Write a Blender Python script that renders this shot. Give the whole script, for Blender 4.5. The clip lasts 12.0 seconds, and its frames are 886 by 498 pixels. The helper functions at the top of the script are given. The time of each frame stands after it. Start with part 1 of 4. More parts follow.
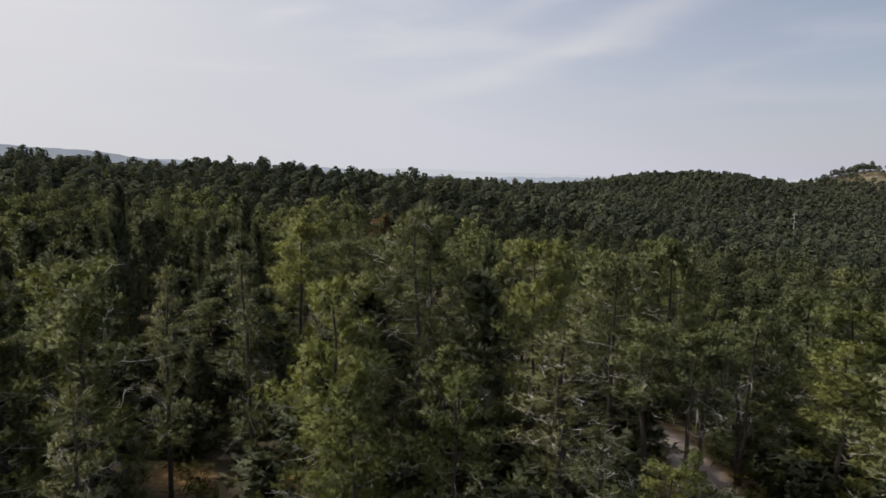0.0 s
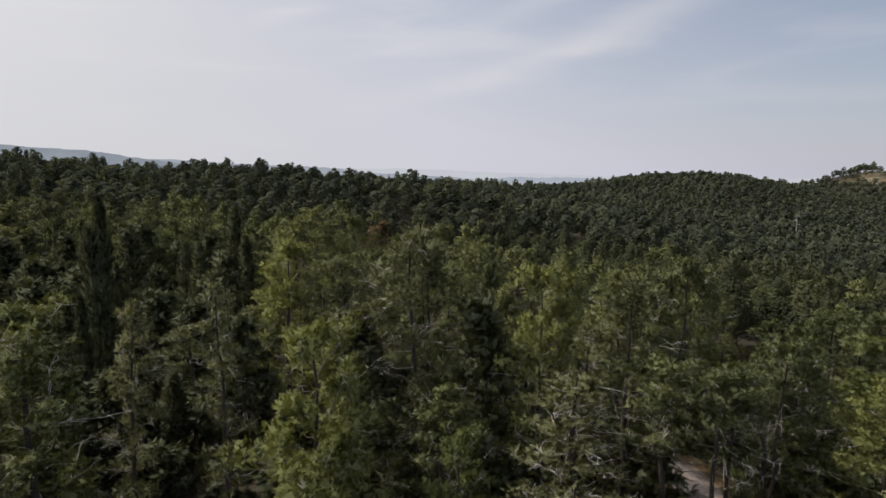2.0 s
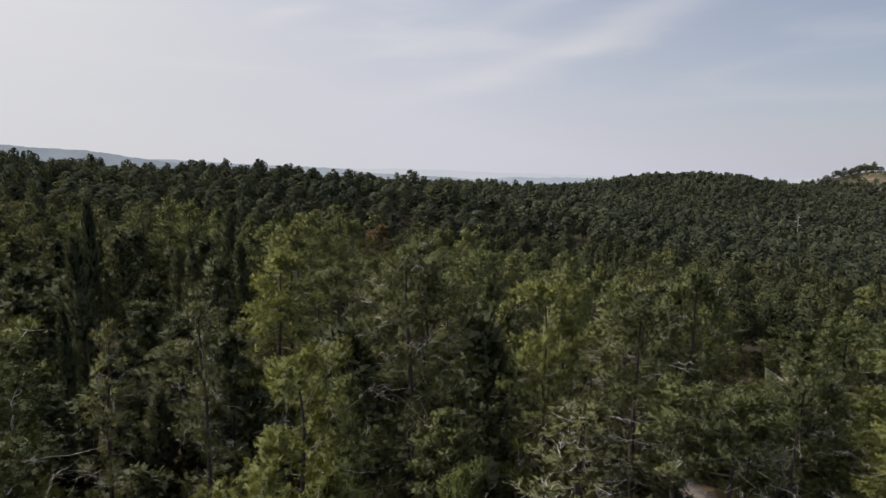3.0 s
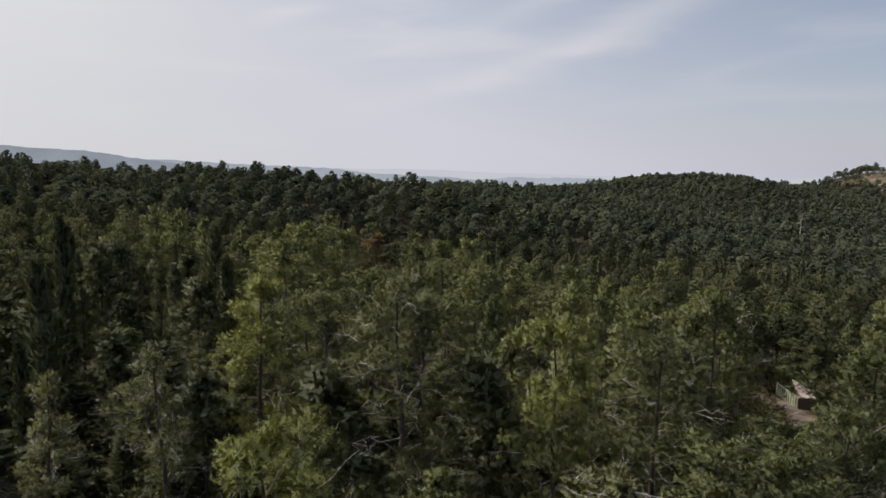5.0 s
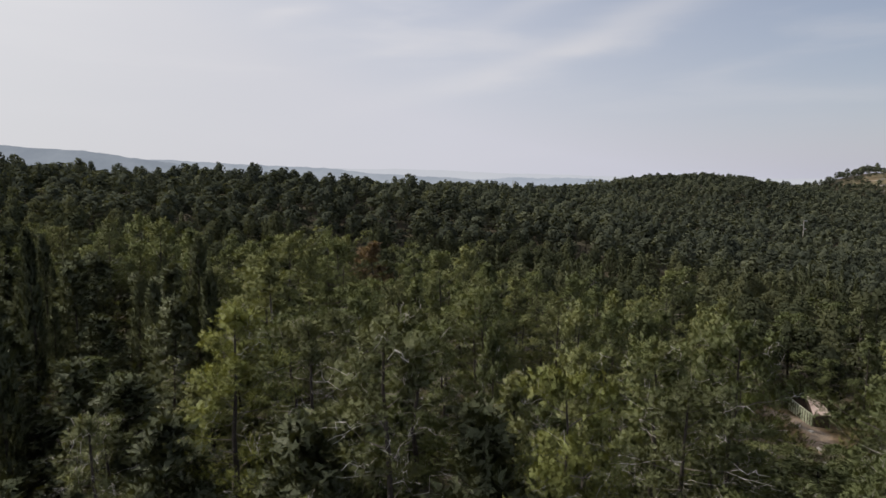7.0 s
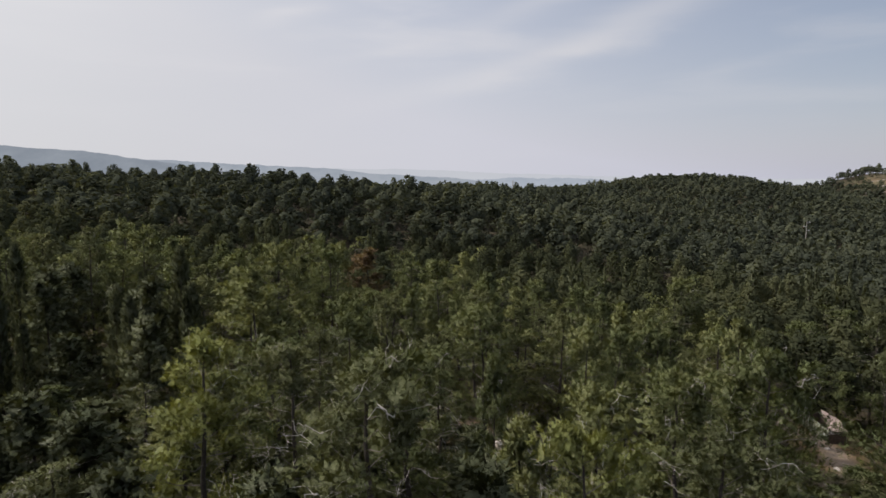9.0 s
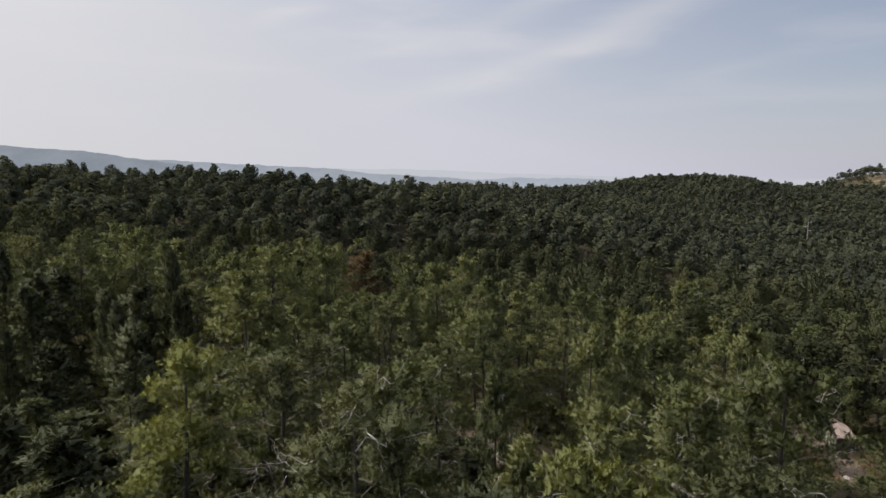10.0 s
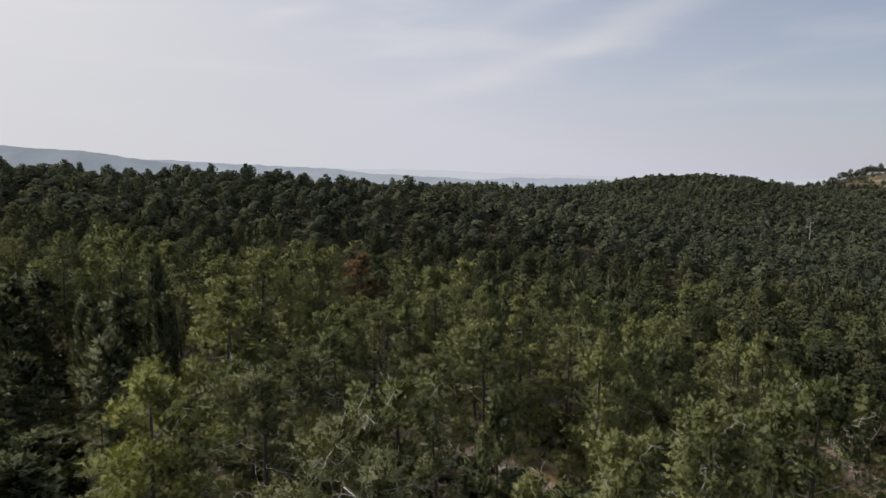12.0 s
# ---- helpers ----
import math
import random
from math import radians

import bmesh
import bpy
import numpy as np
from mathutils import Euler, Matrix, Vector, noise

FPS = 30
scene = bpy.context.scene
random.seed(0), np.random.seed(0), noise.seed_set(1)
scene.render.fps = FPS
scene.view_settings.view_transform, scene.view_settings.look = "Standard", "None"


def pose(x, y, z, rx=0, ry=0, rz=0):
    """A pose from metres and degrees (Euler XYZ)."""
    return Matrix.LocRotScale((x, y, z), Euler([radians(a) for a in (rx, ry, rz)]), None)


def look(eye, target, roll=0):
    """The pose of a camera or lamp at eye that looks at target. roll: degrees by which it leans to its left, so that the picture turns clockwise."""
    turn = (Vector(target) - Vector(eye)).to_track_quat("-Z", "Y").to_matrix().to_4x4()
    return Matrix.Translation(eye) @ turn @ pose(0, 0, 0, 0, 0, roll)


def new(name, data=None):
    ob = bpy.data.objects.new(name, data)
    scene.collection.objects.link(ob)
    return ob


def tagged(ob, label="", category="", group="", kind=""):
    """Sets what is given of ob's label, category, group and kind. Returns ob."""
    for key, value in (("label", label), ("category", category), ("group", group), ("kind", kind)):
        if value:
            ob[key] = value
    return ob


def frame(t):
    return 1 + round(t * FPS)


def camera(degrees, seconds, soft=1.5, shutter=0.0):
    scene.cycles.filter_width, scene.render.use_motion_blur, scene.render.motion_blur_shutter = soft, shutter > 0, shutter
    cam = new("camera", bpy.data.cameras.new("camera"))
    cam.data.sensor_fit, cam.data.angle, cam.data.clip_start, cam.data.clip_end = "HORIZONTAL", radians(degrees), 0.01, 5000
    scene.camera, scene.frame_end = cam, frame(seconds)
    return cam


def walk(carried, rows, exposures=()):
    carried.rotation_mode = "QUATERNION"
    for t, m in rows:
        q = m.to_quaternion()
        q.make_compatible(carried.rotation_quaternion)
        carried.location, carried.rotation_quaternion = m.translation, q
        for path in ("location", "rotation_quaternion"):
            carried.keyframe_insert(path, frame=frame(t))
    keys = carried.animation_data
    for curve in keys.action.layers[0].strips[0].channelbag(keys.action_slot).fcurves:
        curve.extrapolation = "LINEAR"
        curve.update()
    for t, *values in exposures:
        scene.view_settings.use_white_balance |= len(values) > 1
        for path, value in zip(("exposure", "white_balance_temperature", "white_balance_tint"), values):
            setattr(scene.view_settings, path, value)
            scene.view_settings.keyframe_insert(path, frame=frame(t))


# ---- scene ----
cam = camera(73.8, 12.0, soft=1.5)

# seconds, x, y, z: a drone that climbs while it flies forward, looking slightly down
PATH = [
    (0.0, 0.00, 0.00, 20.00),
    (0.5, 0.04, 0.87, 20.30),
    (1.0, 0.07, 1.79, 20.59),
    (1.5, 0.10, 2.73, 20.87),
    (2.0, 0.13, 3.69, 21.15),
    (2.5, 0.17, 4.67, 21.44),
    (3.0, 0.22, 5.67, 21.73),
    (3.5, 0.27, 6.68, 22.02),
    (4.0, 0.32, 7.69, 22.31),
    (4.5, 0.38, 8.71, 22.60),
    (5.0, 0.45, 9.74, 22.89),
    (5.5, 0.52, 10.77, 23.16),
    (6.0, 0.59, 11.81, 23.43),
    (6.5, 0.66, 12.85, 23.68),
    (7.0, 0.73, 13.89, 23.91),
    (7.5, 0.80, 14.92, 24.12),
    (8.0, 0.86, 15.95, 24.30),
    (8.5, 0.92, 16.97, 24.45),
    (9.0, 0.98, 17.97, 24.57),
    (9.5, 1.03, 18.94, 24.65),
    (10.0, 1.08, 19.88, 24.71),
    (10.5, 1.12, 20.77, 24.74),
    (11.0, 1.16, 21.60, 24.75),
    (11.5, 1.21, 22.35, 24.74),
    (12.0, 1.26, 23.00, 24.71),
]
TILT = 83.07
walk(cam, [(t, pose(x, y, z, TILT, 0, 0)) for t, x, y, z in PATH])

# ---- world, sun, exposure ----
SUN_AZ, SUN_EL = radians(-76), radians(48)   # azimuth from straight ahead (+y), to the left is negative
world = bpy.data.worlds.new("sky")
scene.world = world
world.use_nodes = True
wn, wl = world.node_tree.nodes, world.node_tree.links
wn.clear()


def wnode(kind, **values):
    n = wn.new(kind)
    for key, value in values.items():
        n.inputs[key].default_value = value
    return n


def wmath(op, a, b=None, c=None):
    n = wn.new("ShaderNodeMath")
    n.operation = op
    for slot, v in zip(n.inputs, (a, b, c)):
        if v is None:
            continue
        if hasattr(v, "is_linked"):
            wl.new(v, slot)
        else:
            slot.default_value = v
    return n.outputs[0]


sky = wn.new("ShaderNodeTexSky")
sky.sky_type, sky.sun_disc = "NISHITA", False
sky.sun_elevation, sky.sun_rotation = SUN_EL, SUN_AZ
sky.air_density, sky.dust_density, sky.ozone_density = 1.1, 1.2, 1.8
coord = wn.new("ShaderNodeTexCoord")
sep = wn.new("ShaderNodeSeparateXYZ")
wl.new(coord.outputs["Generated"], sep.inputs[0])
zc = wmath("MAXIMUM", sep.outputs["Z"], 0.0)
# cirrus: long streaks that climb to the right
comb = wn.new("ShaderNodeCombineXYZ")
wl.new(wmath("ARCTAN2", sep.outputs["X"], sep.outputs["Y"]), comb.inputs[0])
wl.new(wmath("ARCSINE", sep.outputs["Z"]), comb.inputs[1])
mapping = wn.new("ShaderNodeMapping")
mapping.inputs["Rotation"].default_value = (0, 0, radians(-17))
mapping.inputs["Scale"].default_value = (1.5, 8.0, 1.0)
mapping.inputs["Location"].default_value = (0.35, 0.2, 0.0)
wl.new(comb.outputs[0], mapping.inputs[0])
streak = wnode("ShaderNodeTexNoise", Scale=1.7, Detail=6.0, Roughness=0.5, Distortion=0.35)
wl.new(mapping.outputs[0], streak.inputs["Vector"])
cloud = wn.new("ShaderNodeMapRange")
cloud.interpolation_type = "SMOOTHSTEP"
cloud.inputs["From Min"].default_value, cloud.inputs["From Max"].default_value = 0.45, 0.80
wl.new(streak.outputs["Fac"], cloud.inputs["Value"])
# two brighter feathers of cirrus, along the same lay
turned = wn.new("ShaderNodeVectorRotate")
turned.inputs["Angle"].default_value = radians(15.5)
turned.rotation_type = "Z_AXIS"
turned.invert = True
wl.new(comb.outputs[0], turned.inputs["Vector"])
uv = wn.new("ShaderNodeSeparateXYZ")
wl.new(turned.outputs[0], uv.inputs[0])
waver = wmath("MULTIPLY_ADD", streak.outputs["Fac"], 0.06, -0.03)


def feather(u0, u1, v0, thick):
    """A soft streak between u0 and u1 along the lay, at v0 across it."""
    across = wmath("DIVIDE", wmath("SUBTRACT", wmath("ADD", uv.outputs[1], waver), v0), thick)
    along = wmath("DIVIDE", wmath("SUBTRACT", uv.outputs[0], (u0 + u1) / 2), (u1 - u0) / 2)
    far = wmath("ADD", wmath("MULTIPLY", across, across), wmath("MULTIPLY", along, along))
    return wmath("POWER", 2.718, wmath("MULTIPLY", far, -1.0))


feathers = wmath("ADD", wmath("ADD", wmath("MULTIPLY", feather(-0.02, 0.56, 0.142, 0.020), 1.0), feather(-0.22, -0.12, 0.305, 0.012)), wmath("ADD", wmath("MULTIPLY", feather(-0.12, 0.04, 0.222, 0.010), 0.4), wmath("MULTIPLY", feather(0.12, 0.6, 0.215, 0.018), 0.8)))
# thin veil that whitens the sky on the sun's side and near the horizon
side = wmath("MULTIPLY_ADD", sep.outputs["X"], -0.62, 0.60)
veil = wn.new("ShaderNodeMix")
veil.data_type = "RGBA"
wl.new(sky.outputs[0], veil.inputs["A"])
hue = wn.new("ShaderNodeMix")
hue.data_type = "RGBA"
hue.inputs["A"].default_value, hue.inputs["B"].default_value = (6.38, 6.38, 6.72, 1), (6.08, 6.12, 7.15, 1)
wl.new(wmath("MINIMUM", wmath("MAXIMUM", wmath("MULTIPLY_ADD", sep.outputs["X"], 0.9, 0.5), 0.0), 1.0), hue.inputs["Factor"])
wl.new(hue.outputs["Result"], veil.inputs["B"])
low = wmath("POWER", wmath("SUBTRACT", 1.0, zc), 6.0)
wl.new(wmath("MAXIMUM", wmath("MINIMUM", wmath("MULTIPLY_ADD", low, 0.62, side), 0.97), 0.35), veil.inputs["Factor"])
clouded = wn.new("ShaderNodeMix")
clouded.data_type = "RGBA"
wl.new(veil.outputs["Result"], clouded.inputs["A"])
clouded.inputs["B"].default_value = (7.1, 7.0, 7.3, 1)
haze_free = wmath("MINIMUM", wmath("MULTIPLY", zc, 4.0), 0.8)
wl.new(wmath("MINIMUM", wmath("ADD", wmath("MULTIPLY", wmath("MULTIPLY", cloud.outputs[0], haze_free), 0.7), wmath("MULTIPLY", feathers, 0.5)), 0.9), clouded.inputs["Factor"])
# bright aureole where the sun shines through the thin cloud
facing = wn.new("ShaderNodeVectorMath")
facing.operation = "DOT_PRODUCT"
wl.new(coord.outputs["Generated"], facing.inputs[0])
facing.inputs[1].default_value = (math.sin(SUN_AZ) * math.cos(SUN_EL), math.cos(SUN_AZ) * math.cos(SUN_EL), math.sin(SUN_EL))
glow = wmath("POWER", wmath("MAXIMUM", facing.outputs["Value"], 0.0), 5.0)
lit = wn.new("ShaderNodeMix")
lit.data_type, lit.blend_type = "RGBA", "ADD"
lit.inputs["Factor"].default_value = 1.0
tint = wn.new("ShaderNodeCombineColor")
for slot, k in zip(tint.inputs, (5.8, 5.5, 5.1)):
    wl.new(wmath("MULTIPLY", glow, k), slot)
wl.new(clouded.outputs["Result"], lit.inputs["A"])
wl.new(tint.outputs[0], lit.inputs["B"])
background = wnode("ShaderNodeBackground")
wl.new(wmath("MULTIPLY_ADD", wmath("MAXIMUM", sep.outputs["X"], 0.0), -0.016, 0.1), background.inputs["Strength"])
wl.new(lit.outputs["Result"], background.inputs["Color"])
wl.new(background.outputs[0], wn.new("ShaderNodeOutputWorld").inputs["Surface"])

sun_data = bpy.data.lights.new("sun", "SUN")
sun_data.energy, sun_data.angle, sun_data.color = 3.5, radians(1.5), (1.0, 0.915, 0.80)
sun_dir = Vector((math.sin(SUN_AZ) * math.cos(SUN_EL), math.cos(SUN_AZ) * math.cos(SUN_EL), math.sin(SUN_EL)))
new("sun", sun_data).matrix_basis = look(sun_dir * 200, (0, 0, 0))
scene.view_settings.exposure = 0.0

# ---- materials ----


def material(name):
    m = bpy.data.materials.new(name)
    m.use_nodes = True
    m.node_tree.nodes.clear()
    return m, m.node_tree.nodes, m.node_tree.links


def ramp_of(nodes, links, source, stops):
    r = nodes.new("ShaderNodeValToRGB")
    while len(r.color_ramp.elements) < len(stops):
        r.color_ramp.elements.new(0.5)
    for e, (at, colour) in zip(r.color_ramp.elements, stops):
        e.position, e.color = at, (*colour, 1)
    links.new(source, r.inputs[0])
    return r.outputs[0]


def noise_of(nodes, links, scale, detail=4.0, rough=0.55, space="Object"):
    if space == "World":
        g = nodes.new("ShaderNodeNewGeometry").outputs["Position"]
    else:
        g = nodes.new("ShaderNodeTexCoord").outputs[space]
    n = nodes.new("ShaderNodeTexNoise")
    n.inputs["Scale"].default_value, n.inputs["Detail"].default_value, n.inputs["Roughness"].default_value = scale, detail, rough
    links.new(g, n.inputs["Vector"])
    return n.outputs["Fac"]


def blend(nodes, links, a, b, factor, mode="MIX"):
    n = nodes.new("ShaderNodeMix")
    n.data_type, n.blend_type = "RGBA", mode
    for key, v in (("A", a), ("B", b), ("Factor", factor)):
        if isinstance(v, tuple):
            n.inputs[key].default_value = (*v, 1)
        elif isinstance(v, float):
            n.inputs[key].default_value = v
        else:
            links.new(v, n.inputs[key])
    return n.outputs["Result"]


def foliage(name, dark, mid, light, thin=0.3, per_tree=True, needle=11.0, gaps=0.5):
    """Needles: a dull diffuse leaf that lets some light through; tone varies tree by tree, clump by clump, needle by needle."""
    m, n, l = material(name)
    geo = n.new("ShaderNodeNewGeometry")
    island = geo.outputs["Random Per Island"]
    clump = noise_of(n, l, 0.55 if per_tree else 0.15, 2.0, 0.6, "World")
    if per_tree:
        tree = n.new("ShaderNodeObjectInfo").outputs["Random"]
    else:
        tone = n.new("ShaderNodeAttribute")
        tone.attribute_name = "tone"
        tree = tone.outputs["Fac"]
    total = n.new("ShaderNodeMath")
    total.operation = "MULTIPLY_ADD"
    l.new(tree, total.inputs[0])
    total.inputs[1].default_value = 1.0
    few = n.new("ShaderNodeMath")
    few.operation = "MULTIPLY_ADD"
    l.new(island, few.inputs[0])
    few.inputs[1].default_value, few.inputs[2].default_value = (0.45, 0.14) if per_tree else (0.05, 0.365)
    l.new(few.outputs[0], total.inputs[2])
    both = n.new("ShaderNodeMath")
    both.operation = "MULTIPLY_ADD"
    l.new(clump, both.inputs[0])
    both.inputs[1].default_value = 1.1
    l.new(total.outputs[0], both.inputs[2])
    scaled = n.new("ShaderNodeMath")
    scaled.operation = "MULTIPLY"
    l.new(both.outputs[0], scaled.inputs[0])
    scaled.inputs[1].default_value = 0.38
    colour = ramp_of(n, l, scaled.outputs[0], ((0.2, dark), (0.52, mid), (0.85, light)))
    diffuse, through_leaf, gloss = n.new("ShaderNodeBsdfDiffuse"), n.new("ShaderNodeBsdfTranslucent"), n.new("ShaderNodeBsdfGlossy")
    l.new(colour, diffuse.inputs["Color"])
    l.new(blend(n, l, colour, (1.0, 0.95, 0.45), 1.0, "MULTIPLY"), through_leaf.inputs["Color"])
    gloss.inputs["Roughness"].default_value = 0.5
    gloss.inputs["Color"].default_value = (0.5, 0.5, 0.5, 1)
    mix, mix2, out = n.new("ShaderNodeMixShader"), n.new("ShaderNodeMixShader"), n.new("ShaderNodeOutputMaterial")
    mix.inputs[0].default_value, mix2.inputs[0].default_value = thin, 0.025 if per_tree else 0.0
    l.new(diffuse.outputs[0], mix.inputs[1])
    l.new(through_leaf.outputs[0], mix.inputs[2])
    l.new(mix.outputs[0], mix2.inputs[1])
    l.new(gloss.outputs[0], mix2.inputs[2])
    # a spray is many needles with air between them
    air, clear_cut, cut = n.new("ShaderNodeBsdfTransparent"), n.new("ShaderNodeMixShader"), n.new("ShaderNodeMath")
    cut.operation = "GREATER_THAN"
    l.new(noise_of(n, l, needle, 1.0, 0.5, "Object" if per_tree else "World"), cut.inputs[0])
    cut.inputs[1].default_value = gaps
    l.new(cut.outputs[0], clear_cut.inputs[0])
    l.new(air.outputs[0], clear_cut.inputs[1])
    l.new(mix2.outputs[0], clear_cut.inputs[2])
    l.new(clear_cut.outputs[0], out.inputs[0])
    return m


def solid(name, stops, scale=3.0, rough=0.85, metal=0.0, bump=0.0, space="Object", spots=None):
    m, n, l = material(name)
    colour = ramp_of(n, l, noise_of(n, l, scale, 6.0, 0.6, space), stops)
    if spots:
        fine = ramp_of(n, l, noise_of(n, l, scale * 7, 5.0, 0.65, space), ((0.45, (1, 1, 1)), (0.7, spots)))
        colour = blend(n, l, colour, fine, 0.8, "MULTIPLY")
    b, out = n.new("ShaderNodeBsdfPrincipled"), n.new("ShaderNodeOutputMaterial")
    l.new(colour, b.inputs["Base Color"])
    b.inputs["Roughness"].default_value, b.inputs["Metallic"].default_value = rough, metal
    if bump:
        bp = n.new("ShaderNodeBump")
        bp.inputs["Strength"].default_value, bp.inputs["Distance"].default_value = bump, 0.05
        l.new(noise_of(n, l, scale * 5, 5.0, 0.6, space), bp.inputs["Height"])
        l.new(bp.outputs[0], b.inputs["Normal"])
    l.new(b.outputs[0], out.inputs[0])
    return m


NEEDLES = foliage("pine_needles", (0.069, 0.086, 0.041), (0.146, 0.169, 0.076), (0.250, 0.262, 0.116), 0.24, needle=24.0, gaps=0.505)
NEEDLES_BRIGHT = foliage("yellow_green_needles", (0.082, 0.103, 0.037), (0.165, 0.191, 0.066), (0.266, 0.281, 0.098), 0.26, needle=28.0, gaps=0.515)
NEEDLES_DULL = foliage("grey_pine_needles", (0.073, 0.084, 0.043), (0.138, 0.152, 0.075), (0.222, 0.230, 0.117), 0.22, needle=28.0, gaps=0.525)
NEEDLES_BROWN = foliage("withered_needles", (0.13, 0.095, 0.058), (0.20, 0.142, 0.09), (0.27, 0.20, 0.13), 0.34, needle=24.0, gaps=0.51)
# a darker copy of the pine needles stands in for the shaded slope
NEEDLES_SLOPE = foliage("shaded_slope_needles", (0.033, 0.038, 0.025), (0.062, 0.070, 0.042), (0.110, 0.116, 0.065), 0.26, False, 14.0, 0.34)
# far copy: darker, with the blue-grey of haze mixed into its colour
NEEDLES_FAR = foliage("hazed_far_needles", (0.041, 0.048, 0.040), (0.071, 0.081, 0.060), (0.115, 0.125, 0.084), 0.28, False, 8.0, 0.28)
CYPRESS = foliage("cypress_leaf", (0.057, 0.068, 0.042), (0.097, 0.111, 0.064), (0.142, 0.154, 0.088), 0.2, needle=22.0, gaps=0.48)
SHRUB = foliage("shrub_leaf", (0.045, 0.055, 0.022), (0.09, 0.1, 0.04), (0.17, 0.165, 0.065), 0.3, False, 16.0)
BARK = solid("pine_bark", ((0.3, (0.026, 0.021, 0.018)), (0.7, (0.080, 0.066, 0.055))), 5.0, 0.95, bump=0.6, spots=(0.5, 0.45, 0.4))
BOUGH = solid("grey_brown_bough", ((0.3, (0.10, 0.085, 0.07)), (0.7, (0.24, 0.215, 0.19))), 4.0, 0.95, spots=(0.6, 0.55, 0.5))
TWIG = solid("pale_dead_wood", ((0.3, (0.36, 0.335, 0.31)), (0.7, (0.70, 0.67, 0.63))), 2.0, 0.9, spots=(0.6, 0.55, 0.5))

# ground: needle litter, dry grass and red earth, pale where the tracks run


def ground_material():
    m, n, l = material("forest_floor")
    broad = noise_of(n, l, 0.09, 5.0, 0.6, "World")
    fine = noise_of(n, l, 2.4, 8.0, 0.7, "World")
    shade = ramp_of(n, l, broad, ((0.3, (0.035, 0.038, 0.02)), (0.5, (0.06, 0.052, 0.03)), (0.7, (0.10, 0.078, 0.042))))
    red = ramp_of(n, l, noise_of(n, l, 0.35, 5.0, 0.6, "World"), ((0.3, (0.15, 0.105, 0.040)), (0.55, (0.34, 0.215, 0.08)), (0.75, (0.44, 0.33, 0.14))))
    bare = n.new("ShaderNodeAttribute")
    bare.attribute_name = "bare"
    earth = blend(n, l, shade, red, bare.outputs["Fac"])
    litter = ramp_of(n, l, fine, ((0.3, (0.35, 0.32, 0.3)), (0.55, (0.9, 0.85, 0.8)), (0.75, (1.5, 1.35, 1.15))))
    soil = blend(n, l, earth, litter, 1.0, "MULTIPLY")
    gravel = ramp_of(n, l, noise_of(n, l, 5.0, 9.0, 0.75, "World"), ((0.3, (0.15, 0.122, 0.105)), (0.52, (0.30, 0.250, 0.22)), (0.75, (0.54, 0.48, 0.44))))
    grass = ramp_of(n, l, noise_of(n, l, 0.02, 8.0, 0.7, "World"), ((0.3, (0.075, 0.072, 0.036)), (0.5, (0.135, 0.112, 0.062)), (0.7, (0.23, 0.165, 0.105))))
    track, field = n.new("ShaderNodeAttribute"), n.new("ShaderNodeAttribute")
    track.attribute_name, field.attribute_name = "gravel", "field"
    surface = blend(n, l, blend(n, l, soil, gravel, track.outputs["Fac"]), grass, field.outputs["Fac"])
    b, out, bp = n.new("ShaderNodeBsdfPrincipled"), n.new("ShaderNodeOutputMaterial"), n.new("ShaderNodeBump")
    l.new(surface, b.inputs["Base Color"])
    b.inputs["Roughness"].default_value = 0.95
    bp.inputs["Strength"].default_value, bp.inputs["Distance"].default_value = 0.7, 0.12
    l.new(fine, bp.inputs["Height"])
    l.new(bp.outputs[0], b.inputs["Normal"])
    l.new(b.outputs[0], out.inputs[0])
    return m


GROUND = ground_material()
GREEN_PAINT = solid("faded_green_paint", ((0.35, (0.30, 0.35, 0.25)), (0.65, (0.42, 0.46, 0.36))), 1.6, 0.6, bump=0.2, spots=(0.62, 0.5, 0.4))
DARK_STEEL = solid("dark_brown_steel", ((0.35, (0.035, 0.03, 0.027)), (0.65, (0.10, 0.065, 0.045))), 2.5, 0.75, bump=0.3)
SHEET = solid("pinkish_weathered_sheet", ((0.35, (0.43, 0.33, 0.29)), (0.65, (0.54, 0.44, 0.39))), 1.2, 0.7, spots=(0.8, 0.74, 0.7))
LIMESTONE = solid("pale_limestone", ((0.3, (0.38, 0.35, 0.31)), (0.7, (0.62, 0.58, 0.53))), 2.0, 0.9, bump=0.6, spots=(0.6, 0.55, 0.5))
GALVANISED = solid("galvanised_steel", ((0.35, (0.48, 0.48, 0.47)), (0.65, (0.62, 0.62, 0.60))), 3.0, 0.55, 0.3)
INSULATOR = solid("brown_porcelain", ((0.3, (0.10, 0.05, 0.03)), (0.7, (0.16, 0.08, 0.05))), 3.0, 0.3)
CONCRETE = solid("weathered_concrete", ((0.3, (0.27, 0.25, 0.225)), (0.7, (0.40, 0.375, 0.34))), 2.0, 0.9)


def painted_haze(name, low, high, scale):
    """Haze put into the colour: an even emission glow for a ridge kilometres away."""
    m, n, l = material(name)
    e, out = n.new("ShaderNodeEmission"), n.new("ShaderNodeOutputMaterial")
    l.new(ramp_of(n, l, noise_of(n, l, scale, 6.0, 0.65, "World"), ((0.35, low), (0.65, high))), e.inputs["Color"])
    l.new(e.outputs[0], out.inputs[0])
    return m


